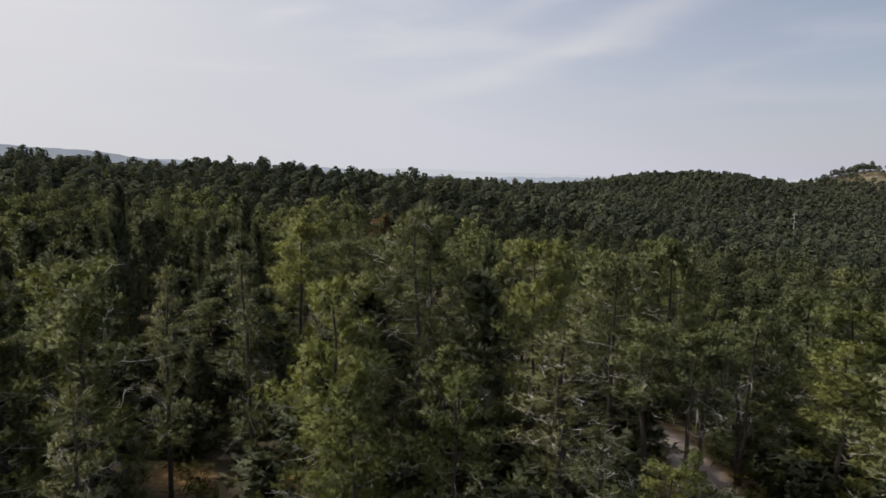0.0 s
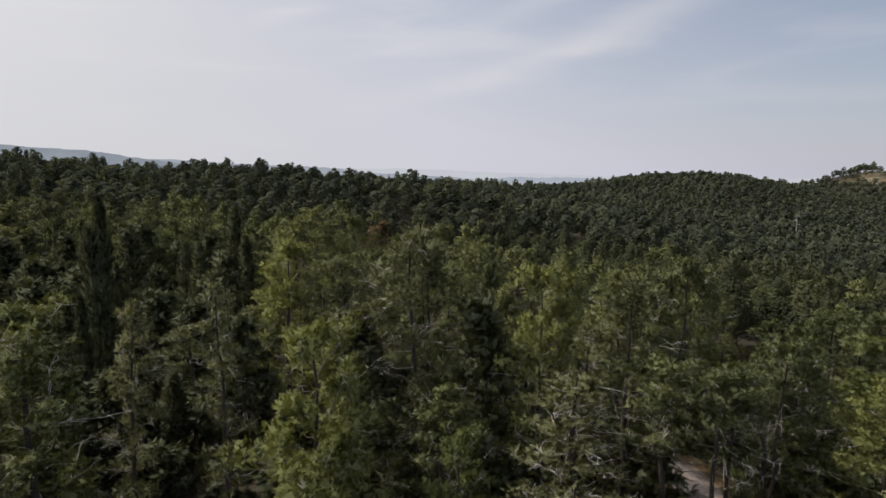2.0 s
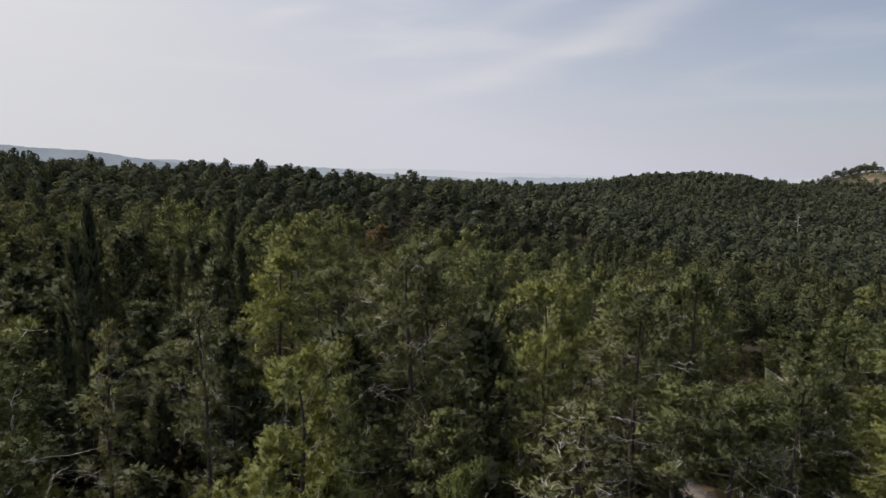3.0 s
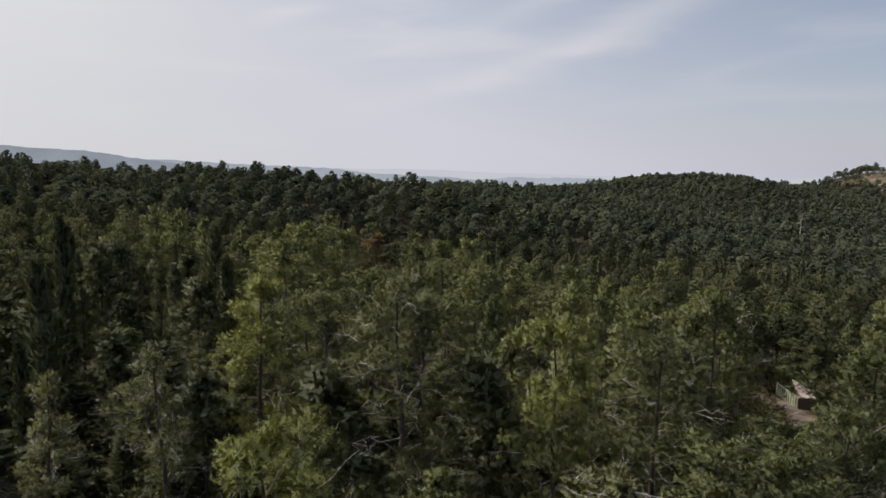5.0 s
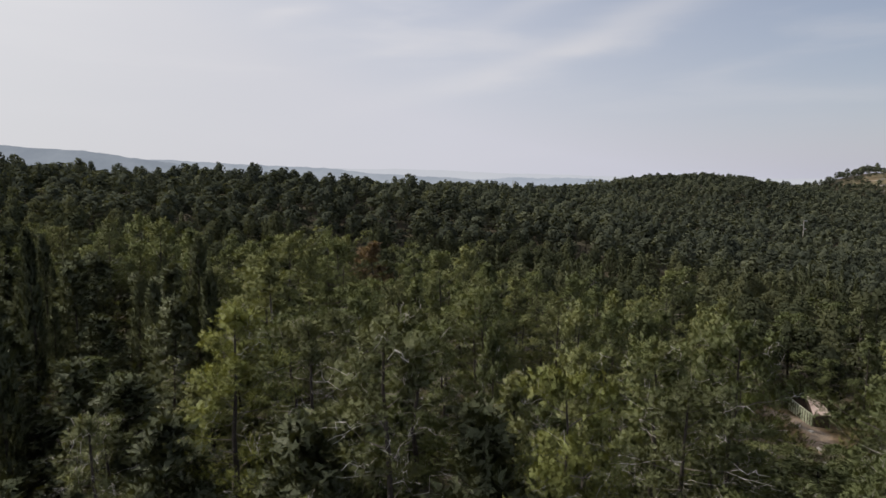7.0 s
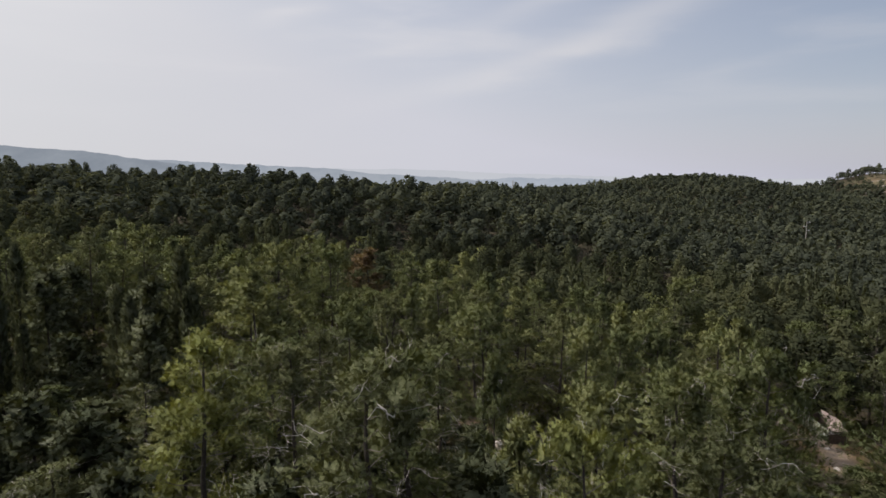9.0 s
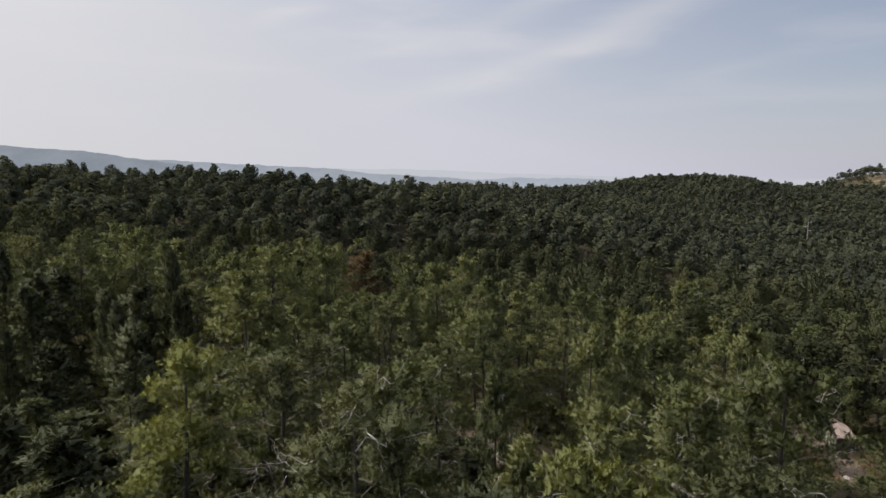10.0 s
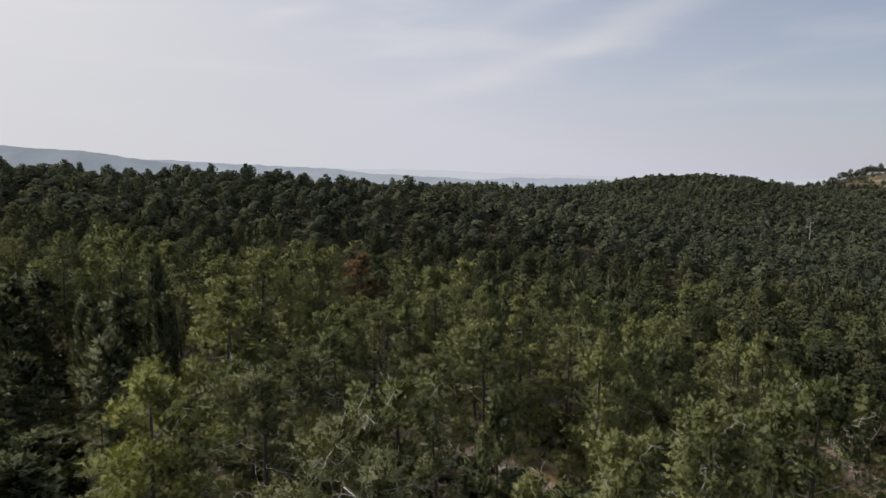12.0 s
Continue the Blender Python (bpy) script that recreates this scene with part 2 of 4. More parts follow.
# ---- the lie of the land ----
NEAR_HILLS = [
    (-70, 40, 70, 24.5), (60, 60, 60, 14.0), (0, 100, 60, 13.2), (80, 150, 70, 5.5), (-180, 280, 90, 6.6),
    (-80, 330, 80, 21.0), (10, 320, 80, 14.9), (110, 300, 90, 14.5), (-20, 210, 70, -4.3), (170, 230, 90, -2.8),
    (0, -60, 60, 30.3), (-20, 30, 35, -6.5), (30, 75, 30, -6.7), (-10, 60, 30, 2.4), (60, 300, 50, 3.1),
    (-40, 60, 30, -4.4), (60, 100, 35, -7.1), (-200, 120, 110, 29.8), (200, 60, 120, 14.7),
]
FAR_HILLS = [
    (290, 450, 130, 2.0), (20, 640, 180, 47.6), (230, 640, 130, -10.7), (402, 860, 160, 49.8), (560, 850, 140, -10.0),
    (757, 1040, 98, 69.0), (-350, 320, 150, 56.0), (240, 560, 90, 5.2), (600, 960, 120, 5.5), (280, 930, 150, 11.8),
    (120, 460, 110, -13.0),
]
TRACKS = [((21, 12), (18, 27), (17.3, 35), (18.3, 41), (18.6, 47), (17.2, 50)), ((12, 68.5), (8, 72), (4, 73)), ((50.5, 85.5), (54, 93), (53.5, 102))]


def along_tracks(x, y):
    best = np.full(np.shape(x), 1e9)
    for line in TRACKS:
        for (ax, ay), (bx, by) in zip(line, line[1:]):
            k = np.clip(((x - ax) * (bx - ax) + (y - ay) * (by - ay)) / ((bx - ax) ** 2 + (by - ay) ** 2), 0, 1)
            best = np.minimum(best, np.hypot(x - ax - k * (bx - ax), y - ay - k * (by - ay)))
    return best


def height(x, y):
    x, y = np.asarray(x, float), np.asarray(y, float)
    z = np.full(np.broadcast(x, y).shape, -40.0)
    for hx, hy, r, a in NEAR_HILLS + FAR_HILLS:
        z = z + a * np.exp(-((x - hx) ** 2 + (y - hy) ** 2) / (2 * r * r))
    roll = 0.35 * np.sin(x * 0.21 + 1.3 * np.sin(y * 0.11)) + 0.25 * np.sin(y * 0.33 + x * 0.13)
    return z + roll


def in_field(x, y):
    """1 on the terraced slope that carries no forest."""
    d = np.hypot((x - 757) / 92, (y - 988) / 44)
    return np.clip((1.15 - d) / 0.3, 0, 1)


# ---- mesh helpers ----


def mesh_of(name, verts, faces, *mats):
    me = bpy.data.meshes.new(name)
    me.from_pydata([tuple(v) for v in verts], [], [tuple(f) for f in faces])
    for m in mats:
        me.materials.append(m)
    me.update()
    return me


def mesh_of_tris(name, tris, *mats, slots=None, normals=None):
    """A mesh of loose triangles from an (n, 3, 3) array."""
    n = len(tris)
    me = bpy.data.meshes.new(name)
    me.vertices.add(n * 3)
    me.vertices.foreach_set("co", np.ascontiguousarray(tris, np.float32).ravel())
    me.loops.add(n * 3)
    me.loops.foreach_set("vertex_index", np.arange(n * 3, dtype=np.int32))
    me.polygons.add(n)
    me.polygons.foreach_set("loop_start", np.arange(0, n * 3, 3, dtype=np.int32))
    for m in mats:
        me.materials.append(m)
    if slots is not None:
        me.polygons.foreach_set("material_index", slots.astype(np.int32))
    me.update()
    if normals is not None:
        me.polygons.foreach_set("use_smooth", np.ones(n, bool))
        me.normals_split_custom_set_from_vertices(np.repeat(normals, 3, 0))
    return me


def part(name, data, parent, label=""):
    """One mesh as a part of a thing, or of another part."""
    if isinstance(data, tuple):
        bm, mat = data
        me = bpy.data.meshes.new(name)
        bm.to_mesh(me)
        bm.free()
        me.materials.append(mat)
        data = me
    ob = new(name, data)
    ob.parent = parent
    return tagged(ob, label)


def box_bm(*boxes, bevel=0.0):
    """Boxes (x0, y0, z0, x1, y1, z1), with rounded edges where a bevel is given."""
    bm = bmesh.new()
    for x0, y0, z0, x1, y1, z1 in boxes:
        bmesh.ops.create_cube(bm, size=1, matrix=Matrix.LocRotScale(((x0 + x1) / 2, (y0 + y1) / 2, (z0 + z1) / 2), None, (x1 - x0, y1 - y0, z1 - z0)))
    if bevel:
        bmesh.ops.bevel(bm, geom=bm.edges[:], offset=bevel, segments=1, affect="EDGES")
    return bm


def tube(points, radii, sides):
    """A tapered tube along points, as (n, 3, 3) triangles."""
    points, radii = np.asarray(points, float), np.asarray(radii, float)
    rings = []
    for i, (p, r) in enumerate(zip(points, radii)):
        d = points[min(i + 1, len(points) - 1)] - points[max(i - 1, 0)]
        d = d / (np.linalg.norm(d) + 1e-9)
        a = np.cross(d, (0.31, 0.95, 0.05) if abs(d[1]) < 0.9 else (1, 0, 0))
        a /= np.linalg.norm(a)
        b = np.cross(d, a)
        w = np.arange(sides) * 2 * np.pi / sides
        rings.append(p + r * (np.cos(w)[:, None] * a + np.sin(w)[:, None] * b))
    tris = []
    for lo, hi in zip(rings, rings[1:]):
        for k in range(sides):
            j = (k + 1) % sides
            tris += [(lo[k], lo[j], hi[j]), (lo[k], hi[j], hi[k])]
    return np.array(tris)


def unit(v):
    return v / (np.linalg.norm(v, axis=1)[:, None] + 1e-9)


def tufts(rng, centres, sizes, each, length, width, flat=0.62, middle=None, whole=0.55):
    """Needle sprays: slim triangles that stand out of clumps, and the way that each clump's surface faces there."""
    n = len(centres) * each
    c = np.repeat(centres, each, 0)
    s = np.repeat(sizes, each)[:, None]
    off = unit(rng.normal(size=(n, 3))) * rng.uniform(0.1, 1, (n, 1)) ** 0.45
    off[:, 2] = off[:, 2] * flat + 0.12
    d = unit(off * 0.8 + (0, 0, 0.28) + rng.normal(size=(n, 3)) * 0.75)
    q = unit(np.cross(d, rng.normal(size=(n, 3))))
    k = rng.uniform(0.6, 1.3, (n, 1))
    p = c + off * s
    width, length = width * 1.12, length * 1.08
    face = unit(unit(off) * (1.3 - whole) + unit(p - middle) * whole + (0, 0, 0.25) + rng.normal(size=(n, 3)) * (0.22 - 0.13 * whole))
    return np.stack([p - q * width * k / 2, p + q * width * k / 2, p + d * length * k], 1), face


def crooked(rng, pts, sway, steps):
    """A crooked line through pts."""
    pts = np.asarray(pts, float)
    at = np.linspace(0, len(pts) - 1, steps)
    line = np.stack([np.interp(at, np.arange(len(pts)), pts[:, k]) for k in range(3)], 1)
    line[1:] += rng.normal(size=(steps - 1, 3)) * sway
    return line


def wavy(rng, pts, r, sway, steps):
    """A crooked, tapering dead twig through pts."""
    return tube(crooked(rng, pts, sway, steps), r * np.linspace(1, 0.25, steps), 3)


def pine_shape(seed, tall, reach, base, limbs, clumps, each, length, width, sides=6, bare=0.15, round_top=0.6, clump=0.8, twigs=True):
    """One pine as triangles, its foot at the origin: trunk, limbs, crown, and the crown's facing."""
    rng = np.random.RandomState(seed)
    lean = rng.normal(size=2) * 0.35
    rings = 7 if sides > 3 else 3
    zs = np.linspace(-0.3, tall * 0.97, rings)
    axis = np.stack([lean[0] * (zs / tall) ** 2 + rng.normal(size=rings) * 0.07, lean[1] * (zs / tall) ** 2 + rng.normal(size=rings) * 0.07, zs], 1)
    r0 = 0.012 * tall + 0.03
    trunk = tube(axis, r0 * (1 - 0.88 * np.linspace(0, 1, rings)) + 0.01, sides)
    wood, centres, sizes = [], [], []   # wood: triangles, and whether the piece is dead and pale
    for i in range(limbs):
        f = (i + rng.uniform(0.1, 0.9)) / limbs
        z = tall * (base + (0.95 - base) * f)
        body = min(1.0, 0.55 + 1.9 * f) * (1 - f ** (1.2 + 2.2 * round_top)) ** (1.15 - 0.5 * round_top)
        a = i * 2.4 + rng.uniform(-0.6, 0.6)
        span = reach * (0.14 + 0.92 * body) * rng.uniform(0.6, 1.2) * (1 + 0.16 * math.sin(2 * a + seed) + 0.10 * math.sin(3 * a + 1.7 * seed))
        out = np.array((math.cos(a), math.sin(a), 0))
        turn = np.array((-math.sin(a), math.cos(a), 0)) * rng.uniform(-0.25, 0.25)
        root = np.array([np.interp(z, zs, axis[:, 0]), np.interp(z, zs, axis[:, 1]), z])
        lift = rng.uniform(-0.05, 0.3) + 0.5 * f
        bend = rng.normal(size=3) * (0.05, 0.05, 0.07) * span
        pts = [root, root + out * span * 0.35 + turn * span * 0.3 + bend + (0, 0, span * lift * 0.2), root + out * span * 0.7 + turn * span + (0, 0, span * lift * 0.55), root + out * span + turn * span * 1.2 + (0, 0, span * lift)]
        r = 0.012 + 0.0075 * span
        dead = rng.uniform() < bare * (1.7 - 1.4 * f)
        if dead:
            r *= 0.33
            pts = [pts[0], pts[1] - (0, 0, 0.05 * span), pts[2] - (0, 0, rng.uniform(0.0, 0.25) * span), pts[3] - (0, 0, rng.uniform(0.1, 0.5) * span)]
        limb = []
        if dead:
            spine = crooked(rng, pts, 0.075 * span, 9 if sides > 5 else 5)
            limb.append(tube(spine, r * np.linspace(1, 0.25, len(spine)), 3))
            at = np.linspace(0, len(spine) - 1, 4)
            pts = [np.array([np.interp(k, np.arange(len(spine)), spine[:, j]) for j in range(3)]) for k in at]
        elif twigs:
            limb.append(tube(pts, (r, r * 0.8, r * 0.55, r * 0.25), 3))
        for j in range(clumps):
            t = 1.0 - 0.55 * (j + rng.uniform(0, 0.6)) / clumps
            p = np.array([np.interp(t, (0, 0.35, 0.7, 1.0), [q[k] for q in pts]) for k in range(3)])
            c = p + rng.normal(size=3) * (0.20, 0.20, 0.10) * (0.6 + 0.30 * span) + (0, 0, 0.14)
            if dead:
                p = spine[int(round(t * (len(spine) - 1)))]
                for _ in range(2):
                    e = c + out * 0.25 + rng.normal(size=3) * 0.34
                    limb.append(wavy(rng, [p, (p + e) / 2 + (0, 0, 0.06), e], r * 0.5, 0.05, 4 if sides > 5 else 2))
            else:
                if twigs and j % 2 and sides > 5:
                    limb.append(tube([p, c + (c - p) * 0.8], (r * 0.45, r * 0.15), 3))
                centres.append(c)
                sizes.append(clump * rng.uniform(0.65, 1.2) * (0.7 + 0.13 * span))
        live = len(limb) - 1
        if rng.uniform() < (0.6 + bare if sides > 5 else 0.22 if sides > 3 else 0.0):
            q = spine[-3] if dead else pts[2]
            for _ in range(2 if sides > 5 and rng.uniform() < 0.4 else 1):
                e = pts[3] + out * rng.uniform(-0.2, 0.5) + rng.normal(size=3) * (0.5, 0.5, 0.4)
                way = [q + (e - q) * k + rng.normal(size=3) * 0.09 for k in (0.3, 0.65)]
                limb.append(wavy(rng, [q, *way, e], r * 0.42, 0.03, 6 if sides > 5 else 4))
                for w in way:
                    t = w + (e - q) * 0.2 + rng.normal(size=3) * 0.22
                    limb.append(wavy(rng, [w, (w + t) / 2 + (0, 0, 0.04), t], r * 0.26, 0.03, 3 if sides > 5 else 2))
        if sides > 7 and not dead and rng.uniform() < 0.75:
            q = np.array(pts[2])
            e = np.array(pts[3]) + out * rng.uniform(0.0, 0.5) + rng.normal(size=3) * (0.45, 0.45, 0.35) + (0, 0, 0.15)
            curl = crooked(rng, [q, (q + e) / 2 + (0, 0, 0.12), e], 0.11, 7)
            limb.append(tube(curl, np.linspace(0.019, 0.007, 7), 3))
            for w in curl[2:6:1 + int(rng.uniform() < 0.5)]:
                t = w + rng.normal(size=3) * 0.26 + (0, 0, 0.08)
                limb.append(wavy(rng, [w, (w + t) / 2, t], 0.013, 0.05, 4))
        if limb:
            pale = np.concatenate([np.full(len(piece), float(dead or k > live)) for k, piece in enumerate(limb)])
            wood.append((np.concatenate(limb), pale))
    top = axis[-1]
    for k in range(3):
        centres.append(top + rng.normal(size=3) * (0.22, 0.22, 0.1) - (0, 0, 0.45 * k))
        sizes.append(clump * (0.5 + 0.15 * k))
    middle = np.array((0, 0, tall * (base + 0.45 * (1 - base))))
    crown, face = tufts(rng, np.array(centres), np.array(sizes), each, length, width, 0.74, middle, 0.72)
    return trunk, wood, crown, face


def cypress_shape(seed, tall, reach, count, length, width):
    """A slim column: a trunk and steep sprays that hug it, ragged at the edge."""
    rng = np.random.RandomState(seed)
    trunk = tube([(0, 0, -0.3), (0.03, 0, tall * 0.5), (0, 0.03, tall * 0.95)], (0.16, 0.1, 0.02), 6)
    f = rng.uniform(0, 1, count) ** 0.85
    lobes = 1 + 0.22 * np.sin(f * 23 + seed) + 0.15 * np.sin(f * 51 + 2 * seed)
    r = reach * lobes * np.minimum(1, 0.35 + 3.2 * f) * (1 - f ** 2.6) ** 0.8 + 0.05
    a = rng.uniform(0, 2 * np.pi, count)
    rr = r * np.sqrt(rng.uniform(0.25, 1, count))
    p = np.stack([np.cos(a) * rr, np.sin(a) * rr, tall * (0.06 + 0.92 * f)], 1)
    d = np.stack([np.cos(a) * 0.35, np.sin(a) * 0.35, np.ones(count)], 1) + rng.normal(size=(count, 3)) * 0.28
    d /= np.linalg.norm(d, axis=1)[:, None]
    q = np.cross(d, rng.normal(size=(count, 3)))
    q /= np.linalg.norm(q, axis=1)[:, None]
    face = unit(np.stack([np.cos(a), np.sin(a), np.full(count, 0.3)], 1) + rng.normal(size=(count, 3)) * 0.4)
    return trunk, [], np.stack([p - q * width / 2, p + q * width / 2, p + d * length * rng.uniform(0.6, 1.3, (count, 1))], 1), face


# ---- ground ----
angles = np.linspace(0, 2 * np.pi, 361)[:-1]
reach_out = np.concatenate([np.arange(0.5, 130, 1.25), np.geomspace(131, 1400, 110), np.geomspace(1450, 4700, 12)])
gx = reach_out[:, None] * np.sin(angles)[None, :]
gy = 12 + reach_out[:, None] * np.cos(angles)[None, :]
gz = height(gx, gy)
near_track = along_tracks(gx, gy)
gravel = np.clip((2.3 - near_track) / 0.8, 0, 1)
gravel = np.maximum(gravel, np.clip((4.6 - np.hypot(gx - 53, gy - 99.5)) / 2.0, 0, 1))
gravel = gravel * np.where(gy > 80, 0.5, 1.0)   # gravel at half strength round the container, so darker there
gz = gz - 0.12 * gravel
rings, around = gx.shape
ground_verts = np.stack([gx, gy, gz], -1).reshape(-1, 3)
ij = np.arange(rings * around).reshape(rings, around)
quads = np.stack([ij[:-1], np.roll(ij[:-1], -1, 1), np.roll(ij[1:], -1, 1), ij[1:]], -1).reshape(-1, 4)[:, ::-1]
ground_mesh = mesh_of("ground", ground_verts.tolist() + [(0, 12, float(height(0, 12)))], quads.tolist() + [(int(ij[0, k]), int(ij[0, (k + 1) % around]), rings * around) for k in range(around)], GROUND)
bare_earth = np.maximum(np.maximum(np.clip((2.6 - np.hypot(gx + 16.4, gy - 35.0)) / 1.5, 0, 1), np.clip((2.3 - np.hypot(gx + 10.2, gy - 37.2)) / 1.5, 0, 1)), 0.3 * np.clip((9 - np.hypot(gx - 55, gy - 99)) / 4, 0, 1))
bare_earth = np.maximum(bare_earth, 0.6 * np.clip((4.5 - near_track) / 2.5, 0, 1))
for key, values in (("bare", bare_earth), ("gravel", gravel), ("field", in_field(gx, gy))):
    layer = ground_mesh.attributes.new(key, "FLOAT", "POINT")
    layer.data.foreach_set("value", np.append(values.ravel(), 0).astype(np.float32))
ground_mesh.polygons.foreach_set("use_smooth", [True] * len(ground_mesh.polygons))
tagged(new("ground", ground_mesh), "brown needle-littered forest floor with pale gravel tracks", "ground", kind="structure")

# ---- distant ridges ----


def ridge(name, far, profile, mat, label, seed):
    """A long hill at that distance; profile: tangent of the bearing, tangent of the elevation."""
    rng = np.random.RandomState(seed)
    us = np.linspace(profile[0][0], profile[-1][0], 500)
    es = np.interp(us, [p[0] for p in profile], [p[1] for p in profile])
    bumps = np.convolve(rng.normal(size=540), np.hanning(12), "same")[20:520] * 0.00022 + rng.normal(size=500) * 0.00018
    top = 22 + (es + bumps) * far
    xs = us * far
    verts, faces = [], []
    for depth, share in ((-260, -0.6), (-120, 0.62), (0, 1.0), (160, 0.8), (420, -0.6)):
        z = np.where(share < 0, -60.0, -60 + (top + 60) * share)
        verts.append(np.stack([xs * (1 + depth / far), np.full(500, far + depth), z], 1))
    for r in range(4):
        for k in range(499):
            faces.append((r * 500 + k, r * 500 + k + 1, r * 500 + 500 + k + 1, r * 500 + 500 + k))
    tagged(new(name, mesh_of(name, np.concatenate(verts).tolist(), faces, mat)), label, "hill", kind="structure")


# each ridge's haze is painted as its own glow, paler with distance
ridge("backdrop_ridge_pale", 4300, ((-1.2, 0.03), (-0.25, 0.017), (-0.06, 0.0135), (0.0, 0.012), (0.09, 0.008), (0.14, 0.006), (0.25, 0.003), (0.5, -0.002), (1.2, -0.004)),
      painted_haze("palest_haze", (0.53, 0.545, 0.595), (0.555, 0.57, 0.615), 0.004), "palest far ridge dissolving in haze", 5)
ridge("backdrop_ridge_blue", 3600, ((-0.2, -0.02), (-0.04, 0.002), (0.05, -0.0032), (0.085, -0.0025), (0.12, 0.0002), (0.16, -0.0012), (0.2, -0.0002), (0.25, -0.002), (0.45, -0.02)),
      painted_haze("blue_haze", (0.36, 0.40, 0.465), (0.42, 0.455, 0.52), 0.006), "low blue hills on the horizon", 6)
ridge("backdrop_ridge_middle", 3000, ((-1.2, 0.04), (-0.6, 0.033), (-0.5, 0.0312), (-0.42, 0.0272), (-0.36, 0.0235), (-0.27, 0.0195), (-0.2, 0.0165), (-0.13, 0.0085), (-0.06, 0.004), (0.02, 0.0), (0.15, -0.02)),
      painted_haze("grey_blue_haze", (0.31, 0.345, 0.40), (0.375, 0.405, 0.455), 0.006), "long grey-blue wooded ridge in haze", 7)
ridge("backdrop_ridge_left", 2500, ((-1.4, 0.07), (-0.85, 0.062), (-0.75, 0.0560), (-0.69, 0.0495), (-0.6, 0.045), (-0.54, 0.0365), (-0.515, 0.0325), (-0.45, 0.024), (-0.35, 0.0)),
      painted_haze("slate_haze", (0.235, 0.265, 0.31), (0.285, 0.315, 0.36), 0.008), "slate-blue wooded ridge, nearest of the far hills", 8)

# ---- trees ----
RNG = np.random.RandomState(11)


def shapes(prefix, shape, leaf, single=0):
    """Meshes of one tree, shared by all trees of its make: trunk, limbs, the finer boughs together, crown."""
    trunk, wood, crown, face = shape
    apart = [mesh_of_tris(prefix + "_limb", w, BOUGH, TWIG, slots=pale) for w, pale in wood[:single]]
    rest = mesh_of_tris(prefix + "_bough", np.concatenate([w for w, _ in wood[single:]]), BOUGH, TWIG, slots=np.concatenate([p for _, p in wood[single:]])) if wood[single:] else None
    return mesh_of_tris(prefix + "_trunk", trunk, BARK), apart, rest, mesh_of_tris(prefix + "_crown", crown, leaf, normals=face)


FULL = {
    "round": shapes("round", pine_shape(1, 14, 2.8, 0.12, 34, 4, 72, 0.29, 0.20, 8, 0.18, 0.80, 0.66), NEEDLES, 12),
    "broad": shapes("broad", pine_shape(2, 14, 3.2, 0.18, 35, 4, 76, 0.29, 0.20, 8, 0.14, 1.0, 0.70), NEEDLES, 12),
    "cone": shapes("cone", pine_shape(3, 14, 2.7, 0.08, 37, 4, 68, 0.29, 0.20, 8, 0.2, 0.40, 0.64), NEEDLES, 12),
    "open": shapes("open", pine_shape(4, 14, 3.0, 0.20, 31, 4, 70, 0.28, 0.185, 8, 0.26, 0.9, 0.64), NEEDLES_DULL, 13),
    "sparse": shapes("sparse", pine_shape(5, 14, 1.7, 0.20, 36, 3, 44, 0.25, 0.16, 8, 0.36, 0.2, 0.55), NEEDLES_DULL, 14),
    "lofty": shapes("lofty", pine_shape(8, 14, 2.9, 0.50, 25, 4, 70, 0.29, 0.20, 8, 0.3, 0.9, 0.66), NEEDLES, 12),
    "bushy": shapes("bushy", pine_shape(6, 14, 3.1, 0.08, 35, 4, 74, 0.29, 0.20, 8, 0.14, 0.95, 0.68), NEEDLES_BRIGHT, 12),
}
LEAN = {
    "round": shapes("mid_round", pine_shape(21, 13, 2.8, 0.18, 22, 3, 62, 0.34, 0.26, 5, 0.12, 0.8, 0.80), NEEDLES),
    "broad": shapes("mid_broad", pine_shape(22, 13, 3.2, 0.24, 23, 3, 65, 0.34, 0.26, 5, 0.12, 1.0, 0.85), NEEDLES),
    "cone": shapes("mid_cone", pine_shape(23, 13, 2.6, 0.12, 24, 3, 59, 0.34, 0.26, 5, 0.12, 0.4, 0.78), NEEDLES),
    "open": shapes("mid_open", pine_shape(24, 13, 3.0, 0.24, 22, 3, 60, 0.33, 0.25, 5, 0.28, 0.85, 0.78), NEEDLES_DULL),
    "sparse": shapes("mid_sparse", pine_shape(25, 13, 2.0, 0.23, 26, 2, 34, 0.42, 0.25, 5, 0.40, 0.4, 0.68), NEEDLES_DULL),
    "bushy": shapes("mid_bushy", pine_shape(27, 13, 2.8, 0.1, 24, 3, 65, 0.34, 0.26, 5, 0.1, 0.75, 0.82), NEEDLES),
    "withered": shapes("withered", pine_shape(26, 13, 2.5, 0.22, 22, 3, 36, 0.50, 0.34, 5, 0.3, 0.6, 0.8), NEEDLES_BROWN),
}
# pine shapes in cypress leaf: the shade on young pines is in this dark colour
UNDER = [shapes("shrub", pine_shape(s, 13, 2.8, 0.04, 13, 3, 24, 1.0, 0.72, 5, 0.0, 0.8, 1.15, False), CYPRESS) for s in (28, 29)]
FULL["withered"] = LEAN["withered"]
LEAN["lofty"] = LEAN["open"]
COLUMN = [shapes("cypress", cypress_shape(s, 13, r, 2600, 0.6, 0.26), CYPRESS) for s, r in ((31, 0.85), (32, 1.15), (33, 0.65))]
